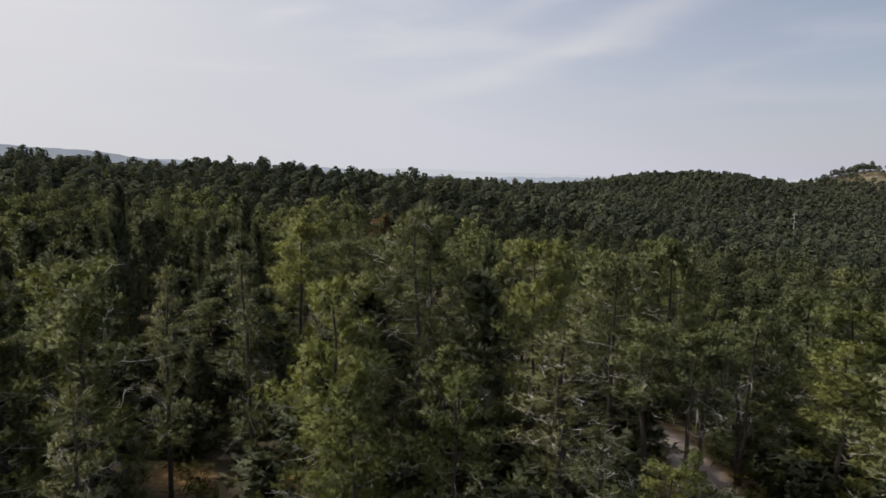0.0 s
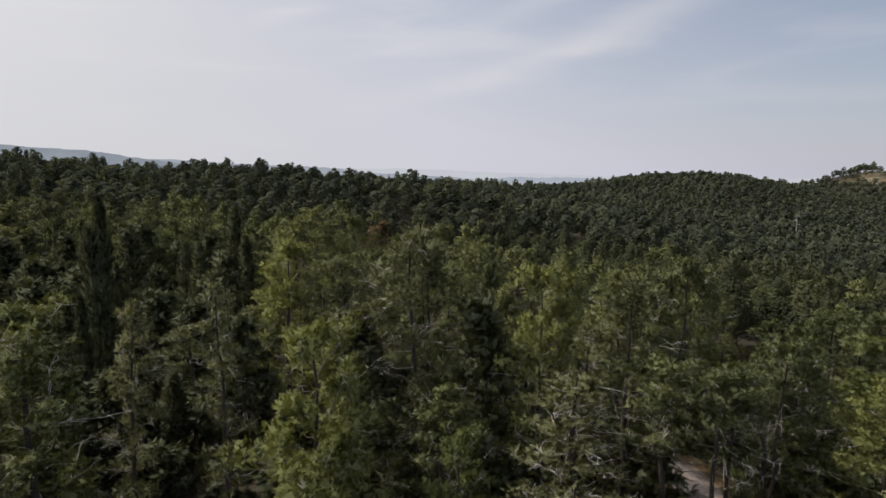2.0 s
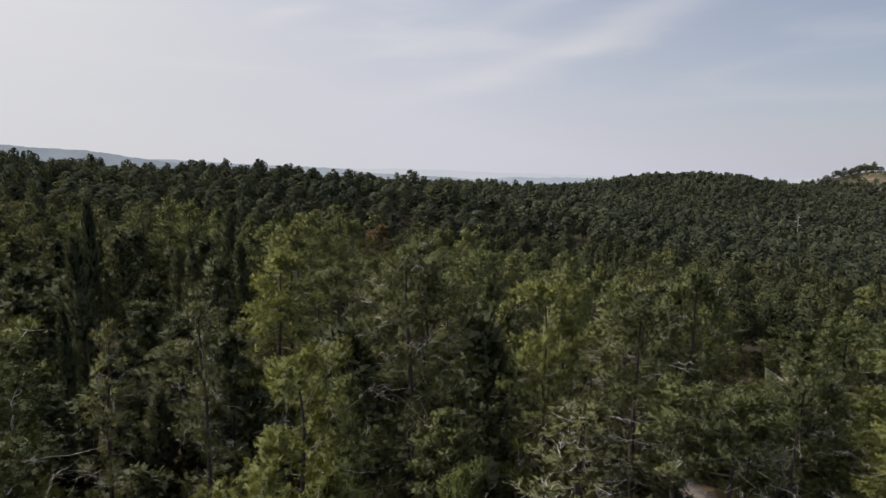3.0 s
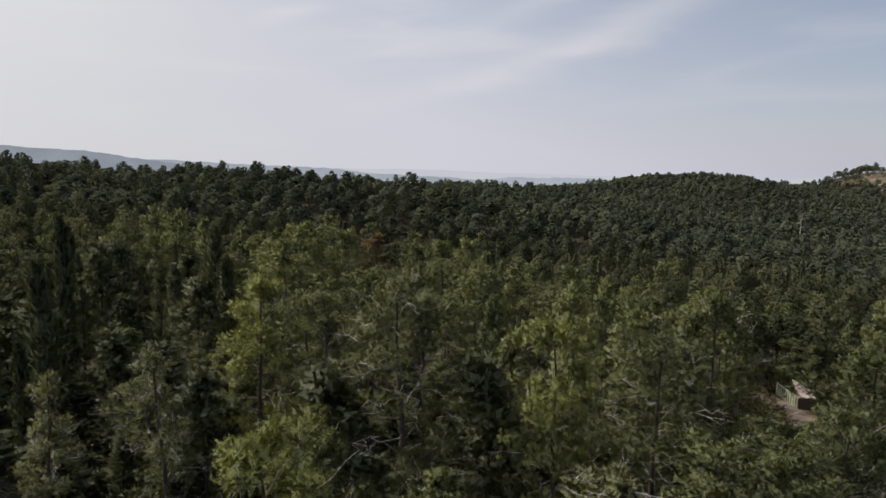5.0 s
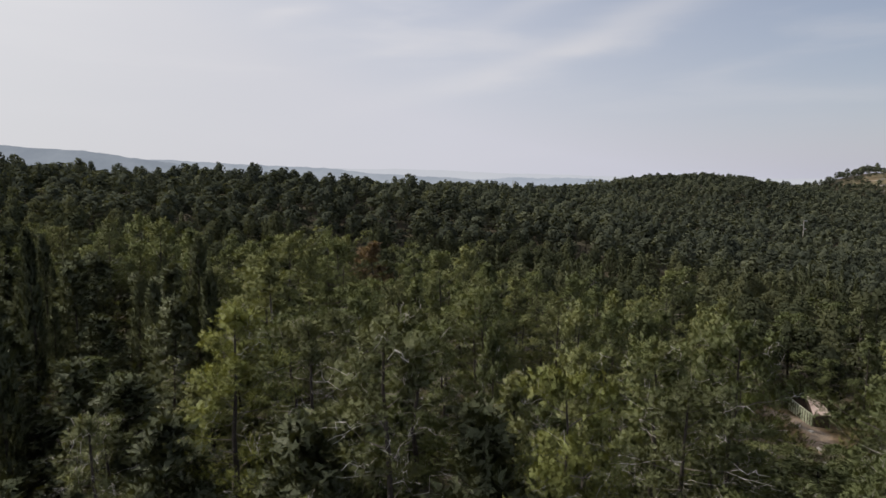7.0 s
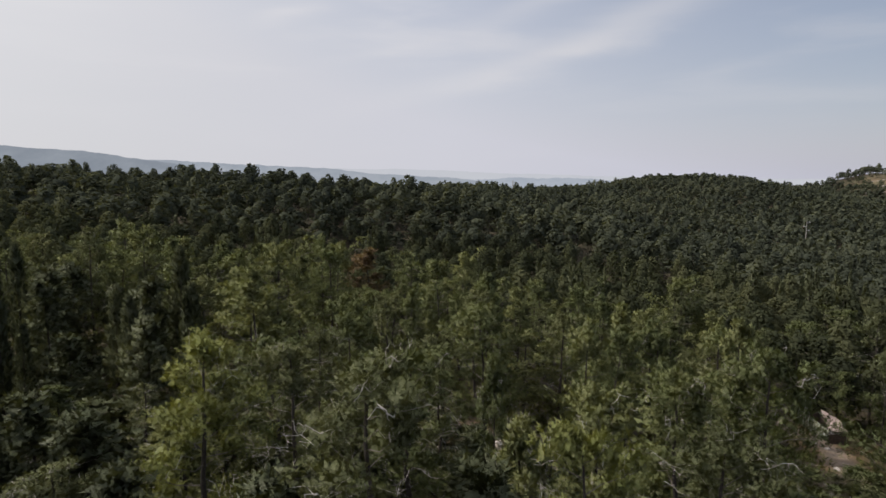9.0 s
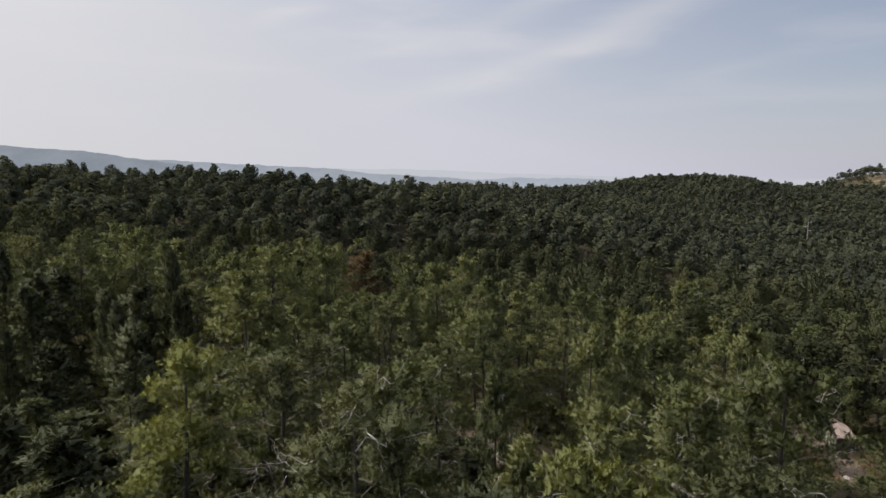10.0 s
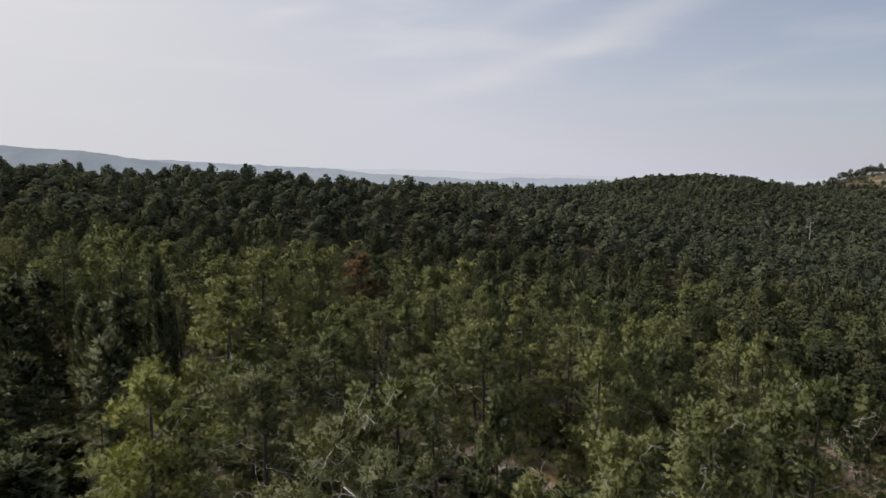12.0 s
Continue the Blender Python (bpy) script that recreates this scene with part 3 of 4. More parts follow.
# pine shapes in dark cypress leaf, for crowns that lie in shade
SPREADING = [shapes("spreading_conifer", pine_shape(s, 13, 2.3, 0.08, 34, 3, 30, 0.55, 0.34, 5, 0.12, t, 0.9), CYPRESS) for s, t in ((34, 0.45), (35, 0.25))]
WORDS = {
    "round": "green pine with a rounded full crown", "broad": "tall pine with a broad spreading crown", "cone": "pointed green pine with a dense crown",
    "open": "grey-green pine, bare limbs showing below its crown", "sparse": "thin ailing pine with pale bare twigs", "bushy": "yellow-green pine, bushy down to the ground",
    "lofty": "tall pine, bare trunk below a high crown",
    "withered": "withered pine with rust-brown needles",
}
STOOD = []


def plant(meshes, name, label, category, group, x, y, tall, wide, own, spin):
    z = float(height(x, y)) - 0.15
    root = new(name)
    root.empty_display_size = 0.5
    root.matrix_basis = pose(x, y, z, RNG.uniform(-2, 2), RNG.uniform(-2, 2), spin) @ Matrix.Diagonal((wide, wide, tall / own, 1))
    part("trunk", meshes[0], root)
    for limb in meshes[1]:
        part("limb", limb, root)
    if meshes[2]:
        tagged(part("bough_frame", meshes[2], root, "pale grey boughs with dead twigs"), kind="stuff")
    part("crown", meshes[3], root)
    tagged(root, label, category, group)
    STOOD.append((x, y))
    return root


# open views over lower growth: eye y, eye z, target x, y, z, half width
VIEWS = [(0.0, 20.0, 18.2, 39.5, -0.6, 1.5), (1.8, 20.6, 18.6, 45.0, -1.2, 1.5), (0.0, 20.0, -16.2, 34.8, 1.4, 1.6), (1.0, 20.5, -10.2, 36.8, 0.8, 1.4),
         (9.5, 22.8, 52.0, 98.5, -12.8, 4.8), (10.0, 22.9, 55.5, 98.5, -12.8, 4.8), (14.5, 24.0, 55.5, 98.5, -12.8, 4.8), (19.0, 24.6, 56.0, 98.5, -12.8, 3.6),
         (10.8, 23.2, -32.8, 62.4, 0.5, 1.4), (22.0, 24.7, -40.0, 83.5, 2.6, 1.5), (20.0, 24.4, -40.0, 83.5, 2.6, 1.5),
         (9.0, 22.8, -11.0, 114.0, 8.5, 3.8), (20.0, 24.4, -11.0, 114.0, 8.5, 3.8)]


def under_views(x, y, top):
    """The height that a tree at x, y may reach."""
    for ey, ez, tx, ty, tz, half in VIEWS:
        dx, dy = tx - 0.7, ty - ey
        far = math.hypot(dx, dy)
        beside, along = abs((x - 0.7) * dy - (y - ey) * dx) / far, ((x - 0.7) * dx + (y - ey) * dy) / far
        if beside < half and 0 < along < far - 1:
            top = min(top, ez - (ez - tz) * along / far - 1.5)
    return top


def pine(kind, x, y, top, wide=1.0):
    """A pine with its tip at the height top."""
    near = math.hypot(x, y - 12) < 52
    tall = max(3.0, top - float(height(x, y)))
    own = 14 if near and kind != "withered" else 13
    wide *= {"sparse": 1.0, "cone": 1.05}.get(kind, 1.12) 
    return plant((FULL if near else LEAN)[kind], "pine_tree", WORDS[kind] + (" on the forest slope" if len(WORDS[kind].split()) < 8 else ""), "pine tree", "pines of the forest", x, y, tall, wide, own, RNG.uniform(0, 360))


def cypress(x, y, top, wide=1.0, make=0):
    tall = max(4.0, top - float(height(x, y)))
    return plant(COLUMN[make], "cypress_tree", "slim dark green cypress standing among the pines", "cypress tree", "cypresses of the forest", x, y, tall, wide, 13, RNG.uniform(0, 360))


def dark_conifer(x, y, top, wide=1.0, make=0):
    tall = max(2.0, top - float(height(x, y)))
    return plant(SPREADING[make], "cypress_tree", "spreading conifer, ragged crown in leaf darkened to stand for shade", "cypress tree", "cypresses of the forest", x, y, tall, wide, 13, RNG.uniform(0, 360))


# pines that stand out, the nearest first: make, x, y, height of the tip, width
# the first four stand unseen, left of the view, added to cast shade
pine("round", -24.8, 22.0, 20.0, 1.2)
pine("broad", -23.0, 15.6, 19.0, 1.1)
pine("round", -30.5, 29.5, 20.5, 1.2)
pine("cone", -20.5, 10.5, 17.0, 1.1)
pine("broad", 27.1, 52.4, 4.2, 1.1)
pine("lofty", 20.0, 37.8, 11.6, 0.65)
pine("sparse", -12.6, 19.4, 13.4, 0.8)
pine("round", -17.4, 27.6, 16.2, 1.1)
pine("bushy", -3.7, 23.6, 11.9, 0.8)
pine("bushy", 0.4, 25.6, 11.6, 0.62)
pine("sparse", 7.0, 24.6, 9.2, 1.2)
pine("bushy", -4.9, 27.0, 15.6, 0.88)
pine("sparse", 6.4, 30.6, 12.4, 1.7)
pine("bushy", 10.6, 26.2, 6.6, 0.5)
pine("bushy", 12.9, 28.0, 6.4, 0.45)
pine("sparse", -15.8, 32.2, 15.6, 0.75)
pine("sparse", -11.4, 33.7, 16.4, 0.85)
pine("lofty", 12.6, 35.4, 11.4, 0.95)
pine("lofty", 14.4, 33.6, 11.0, 0.8)
pine("lofty", 15.7, 34.6, 10.8, 0.7)
pine("bushy", 23.6, 57.0, 10.6, 0.72)
pine("bushy", 5.9, 37.2, 16.2, 0.75)
pine("open", -1.6, 39.2, 18.2, 1.15)
pine("round", 26.2, 46.5, 8.0, 0.85)
pine("broad", 35.1, 55.6, 9.2, 1.2)
pine("bushy", 30.1, 43.0, 10.6, 1.2)
pine("bushy", 25.0, 35.2, 9.8, 1.0)
pine("round", 61.5, 88.5, 6.0, 1.1)
pine("round", 20.6, 39.2, 9.6, 0.9)
pine("open", 11.8, 40.2, 14.6, 1.0)
pine("round", 8.8, 45.6, 14.6, 0.85)
pine("bushy", -11.9, 47.6, 16.6, 0.98)
pine("cone", 4.1, 50.2, 14.4, 0.6)
pine("round", 14.5, 50.6, 13.8, 1.0)
pine("round", 20.0, 51.8, 14.8, 0.9)
pine("round", -1.2, 53.2, 14.2, 1.1)
pine("open", -8.4, 53.6, 14.4, 1.0)
pine("cone", 20.2, 54.8, 13.0, 0.9)
pine("round", -10.6, 58.2, 13.6, 0.9)
pine("open", -8.4, 61.5, 13.0, 0.9)
pine("round", -6.6, 65.2, 13.2, 0.9)
pine("open", 1.0, 65.6, 11.6, 0.9)
pine("round", -14.8, 67.0, 15.6, 1.1)
pine("broad", 4.8, 67.6, 13.8, 0.95)
pine("cone", 31.5, 76.5, 10.6, 0.9)
pine("open", 14.0, 82.0, 9.4, 1.0)
pine("cone", 21.2, 83.0, 10.6, 0.95)
pine("broad", 66.0, 122.0, -1.2, 1.2)
pine("broad", 82.0, 132.5, -1.6, 1.2)
pine("round", -26.6, 96.4, 14.6, 1.2)
pine("cone", 11.2, 98.4, 9.8, 1.0)
pine("sparse", 36.3, 106.6, 8.0, 1.3)
pine("open", 69.0, 108.4, 3.6, 1.1)
pine("round", -48.7, 115.4, 13.2, 1.2)
pine("withered", -11.0, 114.0, 12.8, 1.3)
pine("broad", 41.8, 117.4, 7.6, 1.1)

# cypresses, in a dark stand on the left slope and singly further on
for cx, cy, top, wide, make in (
        (-24.5, 76.2, 14.2, 1.0, 1), (-22.6, 71.6, 14.6, 0.8, 0), (-31.6, 82.0, 14.6, 0.6, 2), (-30.6, 81.0, 14.0, 0.55, 2), (-35.0, 87.0, 13.6, 0.7, 2),
        (-27.6, 50.6, 17.4, 1.1, 0), (-36.4, 66.2, 19.4, 1.0, 0), (-31.3, 74.6, 13.6, 0.9, 1)):
    cypress(cx, cy, top, wide, make)
# dark-leaved crowns placed as the shaded hollows between lit pines
dark_conifer(-13.6, 43.0, 12.0, 0.9)
dark_conifer(3.0, 38.8, 13.8, 1.15, 1)
dark_conifer(-5.6, 40.2, 13.0, 1.05)
stand = np.random.RandomState(5)
for row in range(11):
    for col in range(7):
        cx, cy = -17.5 - row * 0.95 - col * 4.3 + stand.uniform(-1.4, 1.4), 41.5 + row * 4.1 + stand.uniform(-1.4, 1.4)
        if cx < -0.78 * cy - 6 or min(math.hypot(cx - px, cy - py) for px, py in STOOD) < 2.6 or math.hypot(cx + 32.8, cy - 62.4) < 2.6:
            continue
        dark = stand.uniform() < 0.86
        top = under_views(cx, cy, float(height(cx, cy)) + (stand.uniform(8.0, 14.0) if dark else stand.uniform(8.0, 12.0)))
        if top < float(height(cx, cy)) + 3.0:
            if math.hypot(cx + 40.0, cy - 83.5) > 2.5:
                dark_conifer(cx, cy, float(height(cx, cy)) + stand.uniform(2.0, 2.9), 0.75)
            continue
        if dark:
            if stand.uniform() < 0.5:
                cypress(cx, cy, under_views(cx, cy, top + 0.8), stand.uniform(0.7, 1.2), int(stand.randint(3)))
            else:
                dark_conifer(cx, cy, top - 0.8, stand.uniform(0.8, 1.25), int(stand.randint(2)))
        else:
            pine(("cone", "open", "sparse")[stand.randint(3)], cx, cy, top, 0.8)


# ---- the rest of the near forest, scattered where no track runs ----
HERO = np.array(STOOD)


def scatter(rng, step, y0, y1, spread, loose=0.36):
    """Jittered hexagon points in the wedge that the flight overlooks."""
    out = []
    for row, y in enumerate(np.arange(y0, y1, step * 0.87)):
        half = spread * y + 12
        xs = np.arange(-half, half, step) + (row % 2) * step / 2
        out.append(np.stack([xs, np.full(len(xs), y)], 1))
    p = np.concatenate(out)
    return p + rng.uniform(-loose, loose, p.shape) * step


RNG = np.random.RandomState(12)
near = scatter(RNG, 6.1, 17, 122, 0.80)
away = np.hypot(near[:, 0:1] - HERO[None, :, 0], near[:, 1:2] - HERO[None, :, 1]).min(1)
d0 = np.hypot(near[:, 0], near[:, 1] - 12)
clear = (away > 3.5) & (along_tracks(near[:, 0], near[:, 1]) > 3.4) & (np.hypot(near[:, 0] - 55, near[:, 1] - 99) > 5.5) & (d0 < 112)
clear &= ~((np.abs(near[:, 0]) < 14) & (near[:, 1] < 24)) & ~((near[:, 0] > -21) & (near[:, 0] < -5) & (near[:, 1] < 37))
clear &= (np.hypot(near[:, 0] + 13.5, near[:, 1] - 36.0) > 3.0) & (np.hypot(near[:, 0] + 13.2, near[:, 1] - 42.5) > 3.4)
clear &= ~((np.abs(near[:, 0] * 0.90 + near[:, 1] * 0.40) < 1.8) & (near[:, 1] < 36))
# the gravel bend and the container stay in sight over lower growth
clear &= (np.hypot(near[:, 0] - 53, near[:, 1] - 82.5) > 6.5) & (np.hypot(near[:, 0] - 42, near[:, 1] - 66) > 3)
clear &= ~((np.abs(near[:, 0] * 0.92 - near[:, 1] * 0.394) < 2.2) & (near[:, 1] > 21) & (near[:, 1] < 42))
clear &= ~((near[:, 0] < -15.5 - (near[:, 1] - 40) * 0.22) & (near[:, 1] > 39) & (near[:, 1] < 86) & (near[:, 0] > -50))
near = near[clear & ~((RNG.uniform(size=len(near)) < 0.2) & (near[:, 1] < 80))]
near = near[np.argsort(np.hypot(near[:, 0], near[:, 1] - 12))]
KINDS = ("round", "broad", "cone", "open", "sparse", "bushy")
SHARE = (0.27, 0.18, 0.24, 0.13, 0.08, 0.10)
for x, y in near[:250]:
    kind = KINDS[RNG.choice(6, p=SHARE)]
    low = RNG.uniform(0.58, 1.04) if y < 60 else RNG.uniform(0.66, 1.14)
    top = float(height(x, y)) + 13.4 * low
    top = under_views(x, y, top)
    if top < float(height(x, y)) + 2.5:
        continue
    pine(kind, float(x), float(y), top, RNG.uniform(0.72, 1.05))

# young pines in dark leaf that stand in for shade under the nearest crowns
yrng = np.random.RandomState(61)
tall_ones = np.array(STOOD)
for x, y in scatter(yrng, 3.4, 22, 66, 0.62):
    gap = np.hypot(tall_ones[:, 0] - x, tall_ones[:, 1] - y).min()
    if gap < 1.3 or along_tracks(x, y) < 2.6 or math.hypot(x + 13.6, y - 36.2) < 2.4 or abs(x * 0.90 + y * 0.40) < 1.2 and y < 36:
        continue
    tall = under_views(x, y, float(height(x, y)) + yrng.uniform(2.0, 5.0)) - float(height(x, y))
    if tall < 1.2:
        continue
    plant(UNDER[yrng.randint(2)], "dark_young_pine", "young pine in dark leaf painted for the forest shade", "shrub", "shrubs under the pines", float(x), float(y), tall, tall * yrng.uniform(0.11, 0.16), 13, yrng.uniform(0, 360))

# ---- the far forest: one mass of trees, each with trunk and broken crown ----


def far_shape(seed, lobes, each, patch, top, lobe, tall=12):
    """A pine seen from afar: trunk, and a rounded crown of overlapping lobes made of many small leaf patches."""
    rng = np.random.RandomState(seed)
    trunk = tube([(0, 0, -0.3), (0.05, 0.03, tall * 0.5), (rng.normal() * 0.2, rng.normal() * 0.2, tall * 0.8)], (0.13, 0.09, 0.03), 3)
    f = ((np.arange(lobes) + rng.uniform(0.2, 0.8, lobes)) / lobes) ** 0.9
    body = np.minimum(1.0, 0.75 + 1.2 * f) * (1 - f ** (1.4 + 2.2 * top)) ** (1.0 - 0.4 * top)
    a = np.arange(lobes) * 2.4 + rng.uniform(-0.6, 0.6, lobes)
    rr = 2.3 * body * rng.uniform(0.55, 1.0, lobes)
    centres = np.stack([np.cos(a) * rr, np.sin(a) * rr, tall * (0.34 + 0.57 * f)], 1)
    centres[-1, :2] *= 0.2
    size = lobe * (1.2 - 0.5 * f) * rng.uniform(0.85, 1.15, lobes)
    n = lobes * each
    off = unit(rng.normal(size=(n, 3)) + (0, 0, 0.25))
    p = np.repeat(centres, each, 0) + off * np.repeat(size, each)[:, None] * rng.uniform(0.82, 1.05, (n, 1)) * (1, 1, 1.15)
    n1 = unit(off + rng.normal(size=(n, 3)) * 0.22)
    u = unit(np.cross(n1, rng.normal(size=(n, 3))))
    v = np.cross(n1, u)
    k = patch * rng.uniform(0.6, 1.35, (n, 1))
    crown = np.stack([p + u * k, p - u * k * 0.5 + v * k * rng.uniform(0.5, 1.0, (n, 1)), p - u * k * 0.5 - v * k * rng.uniform(0.5, 1.0, (n, 1))], 1)
    core = p - (0, 0, tall * 0.60)
    core[:, 2] *= 0.7
    facing = unit(off * 0.6 + unit(core) * 0.9 + (0, 0, 0.1) + rng.normal(size=(n, 3)) * 0.05)
    up = np.tile((0.0, 0.0, 1.0), (len(trunk), 1))
    return np.concatenate([trunk, crown]), np.concatenate([np.ones(len(trunk)), np.zeros(n)]), np.concatenate([up, facing])


def column_shape(seed, count, length, width):
    t, _, c, face = cypress_shape(seed, 13, 0.85, count, length, width)
    return np.concatenate([t, c]), np.concatenate([np.ones(len(t)), np.full(len(c), 2)]), np.concatenate([np.tile((0, 0, 1), (len(t), 1)), face])


TOPS = (0.9, 0.7, 0.5, 0.8, 0.4, 0.25)
BANDS = [
    [far_shape(41 + k, 22, 38, 0.29, r, 1.05) for k, r in enumerate(TOPS)] + [column_shape(61, 200, 1.2, 0.55)],
    [far_shape(51 + k, 12, 22, 0.52, r, 1.35) for k, r in enumerate(TOPS)] + [column_shape(62, 60, 1.6, 0.6)],
    [far_shape(71 + k, 7, 10, 0.95, r, 1.45) for k, r in enumerate(TOPS)] + [column_shape(63, 24, 2.2, 0.9)],
]


def seen_from(eye, p, tip):
    """Which tips clear the canopy that lies between them and the eye."""
    steps = np.linspace(0.05, 0.97, 46)
    dx, dy = p[:, 0] - eye[0], p[:, 1] - eye[1]
    sx, sy = eye[0] + dx[:, None] * steps, eye[1] + dy[:, None] * steps
    dist = np.hypot(dx, dy)[:, None]
    cover = ((height(sx, sy) + 7.5 - eye[2]) / (dist * steps)).max(1)
    return (tip - eye[2]) / dist[:, 0] > cover - 0.004


# dark groves of cypress beyond the near pines
GROVES = ((38, 176), (48, 184), (58, 192), (100, 188), (114, 200), (-60, 150))


def mass(name, band, points, rng, tall, wide, lofty, leaf, label):
    tris, slots, faces, tones = [], [], [], []
    for x, y in points:
        column = rng.uniform() < (0.55 if min(math.hypot(x - cx, y - cy) for cx, cy in GROVES) < 13 else 0.03)
        emergent = not column and rng.uniform() < lofty
        shape, slot, face = band[6] if column else band[rng.randint(3, 6) if emergent else rng.randint(6)]
        a, w, h = rng.uniform(0, 2 * np.pi), rng.uniform(1.0, 1.75) * wide, tall * np.clip(rng.normal(0.95, 0.15), 0.55, 1.25) / 12
        h *= 1 + 0.10 * math.sin(0.05 * x + 1.7 * math.sin(0.04 * y))
        if emergent:
            w, h = w * 0.92, tall * rng.uniform(1.1, 1.5) / 12
        if column:
            w, h = w * 0.75, tall * (rng.uniform(1.15, 1.6) if y < 235 else rng.uniform(0.85, 1.05)) / 13
        spin = np.array(((math.cos(a), math.sin(a), 0), (-math.sin(a), math.cos(a), 0), (0, 0, 1)))
        tris.append((shape * (w, w, h)) @ spin + (x, y, float(height(x, y)) - 0.1))
        slots.append(slot)
        faces.append(face @ spin)
        tones.append(np.full(len(shape), np.clip(0.48 + 0.36 * rng.normal() + 0.22 * math.sin(0.031 * x + 2 * math.sin(0.023 * y)), -0.1, 1.25)))
    me = mesh_of_tris(name, np.concatenate(tris), leaf, BARK, CYPRESS, slots=np.concatenate(slots), normals=np.concatenate(faces))
    me.attributes.new("tone", "FLOAT", "FACE").data.foreach_set("value", np.concatenate(tones).astype(np.float32))
    tagged(new(name, me), label, "forest", kind="stuff")


frng = np.random.RandomState(23)
first = np.concatenate([near[250:], scatter(frng, 6.8, 60, 240, 0.80, 0.6)])
d1 = np.hypot(first[:, 0], first[:, 1] - 12)
# trees outside the view on the left, added for the shade they throw
beyond = np.stack([frng.uniform(-95, -14, 260), frng.uniform(-6, 70, 260)], 1)
beyond = beyond[(beyond[:, 0] < -0.82 * beyond[:, 1] - 15)]
first = first[(d1 > 112) & (d1 < 230)]
first = first[seen_from((1.2, 23, 25), first, height(first[:, 0], first[:, 1]) + 12)]
second = scatter(frng, 7.6, 150, 470, 0.80, 0.65)
d2 = np.hypot(second[:, 0], second[:, 1] - 12)
second = second[(d2 >= 230) & (d2 < 470)]
second = second[seen_from((1.2, 23, 25), second, height(second[:, 0], second[:, 1]) + 12.5)]
third = scatter(frng, 8.6, 300, 1180, 0.80, 0.65)
d3 = np.hypot(third[:, 0], third[:, 1] - 12)
third = third[(d3 >= 470) & (d3 < 1250) & (in_field(third[:, 0], third[:, 1]) < 0.3) & ~((third[:, 0] > 650) & (third[:, 1] > 1000))]
knoll = np.stack([np.concatenate([frng.normal(c, 7, 12) for c in (662, 692, 706, 728, 738)]), frng.uniform(1018, 1046, 60)], 1)
lone = np.stack([frng.uniform(668, 765, 26), frng.uniform(945, 1010, 26)], 1)
third = np.concatenate([third, knoll, lone, [(760.0, 1040.0), (765.0, 1044.0)]])
third = third[seen_from((1.2, 23, 25), third, height(third[:, 0], third[:, 1]) + 13)]
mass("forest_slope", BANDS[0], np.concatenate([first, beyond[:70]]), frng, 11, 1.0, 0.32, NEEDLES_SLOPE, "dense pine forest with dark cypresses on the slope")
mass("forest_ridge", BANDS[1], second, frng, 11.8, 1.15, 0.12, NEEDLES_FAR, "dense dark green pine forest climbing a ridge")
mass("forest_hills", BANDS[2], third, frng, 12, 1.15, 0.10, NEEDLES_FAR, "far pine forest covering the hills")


# ---- undergrowth: low scrub between the trunks ----


def scrub():
    rng = np.random.RandomState(37)
    p = scatter(rng, 2.3, 18, 118, 0.80)
    p = p[(along_tracks(p[:, 0], p[:, 1]) > 2.4) & (np.hypot(p[:, 0] - 55, p[:, 1] - 99) > 5.0) & (np.hypot(p[:, 0] + 13.8, p[:, 1] - 36) > 2.4)]
    p = p[(rng.uniform(size=len(p)) < 0.72) & ~((np.abs(p[:, 0] * 0.92 - p[:, 1] * 0.394) < 1.6) & (p[:, 1] < 46))]
    size = rng.uniform(0.6, 2.1, len(p))
    centres = np.stack([p[:, 0], p[:, 1], height(p[:, 0], p[:, 1]) + size * 0.45], 1)
    tris, face = tufts(rng, centres, size, 34, 0.7, 0.42, 0.75, centres.mean(0) - (0, 0, 500))
    me = mesh_of_tris("scrub", tris, SHRUB, normals=face)
    me.attributes.new("tone", "FLOAT", "FACE").data.foreach_set("value", np.repeat(rng.uniform(0.1, 0.9, len(p)), 34).astype(np.float32))
    tagged(new("scrub", me), "low olive scrub growing under the pines", "scrub", kind="stuff")


scrub()


# ---- the container on its gravel stand ----


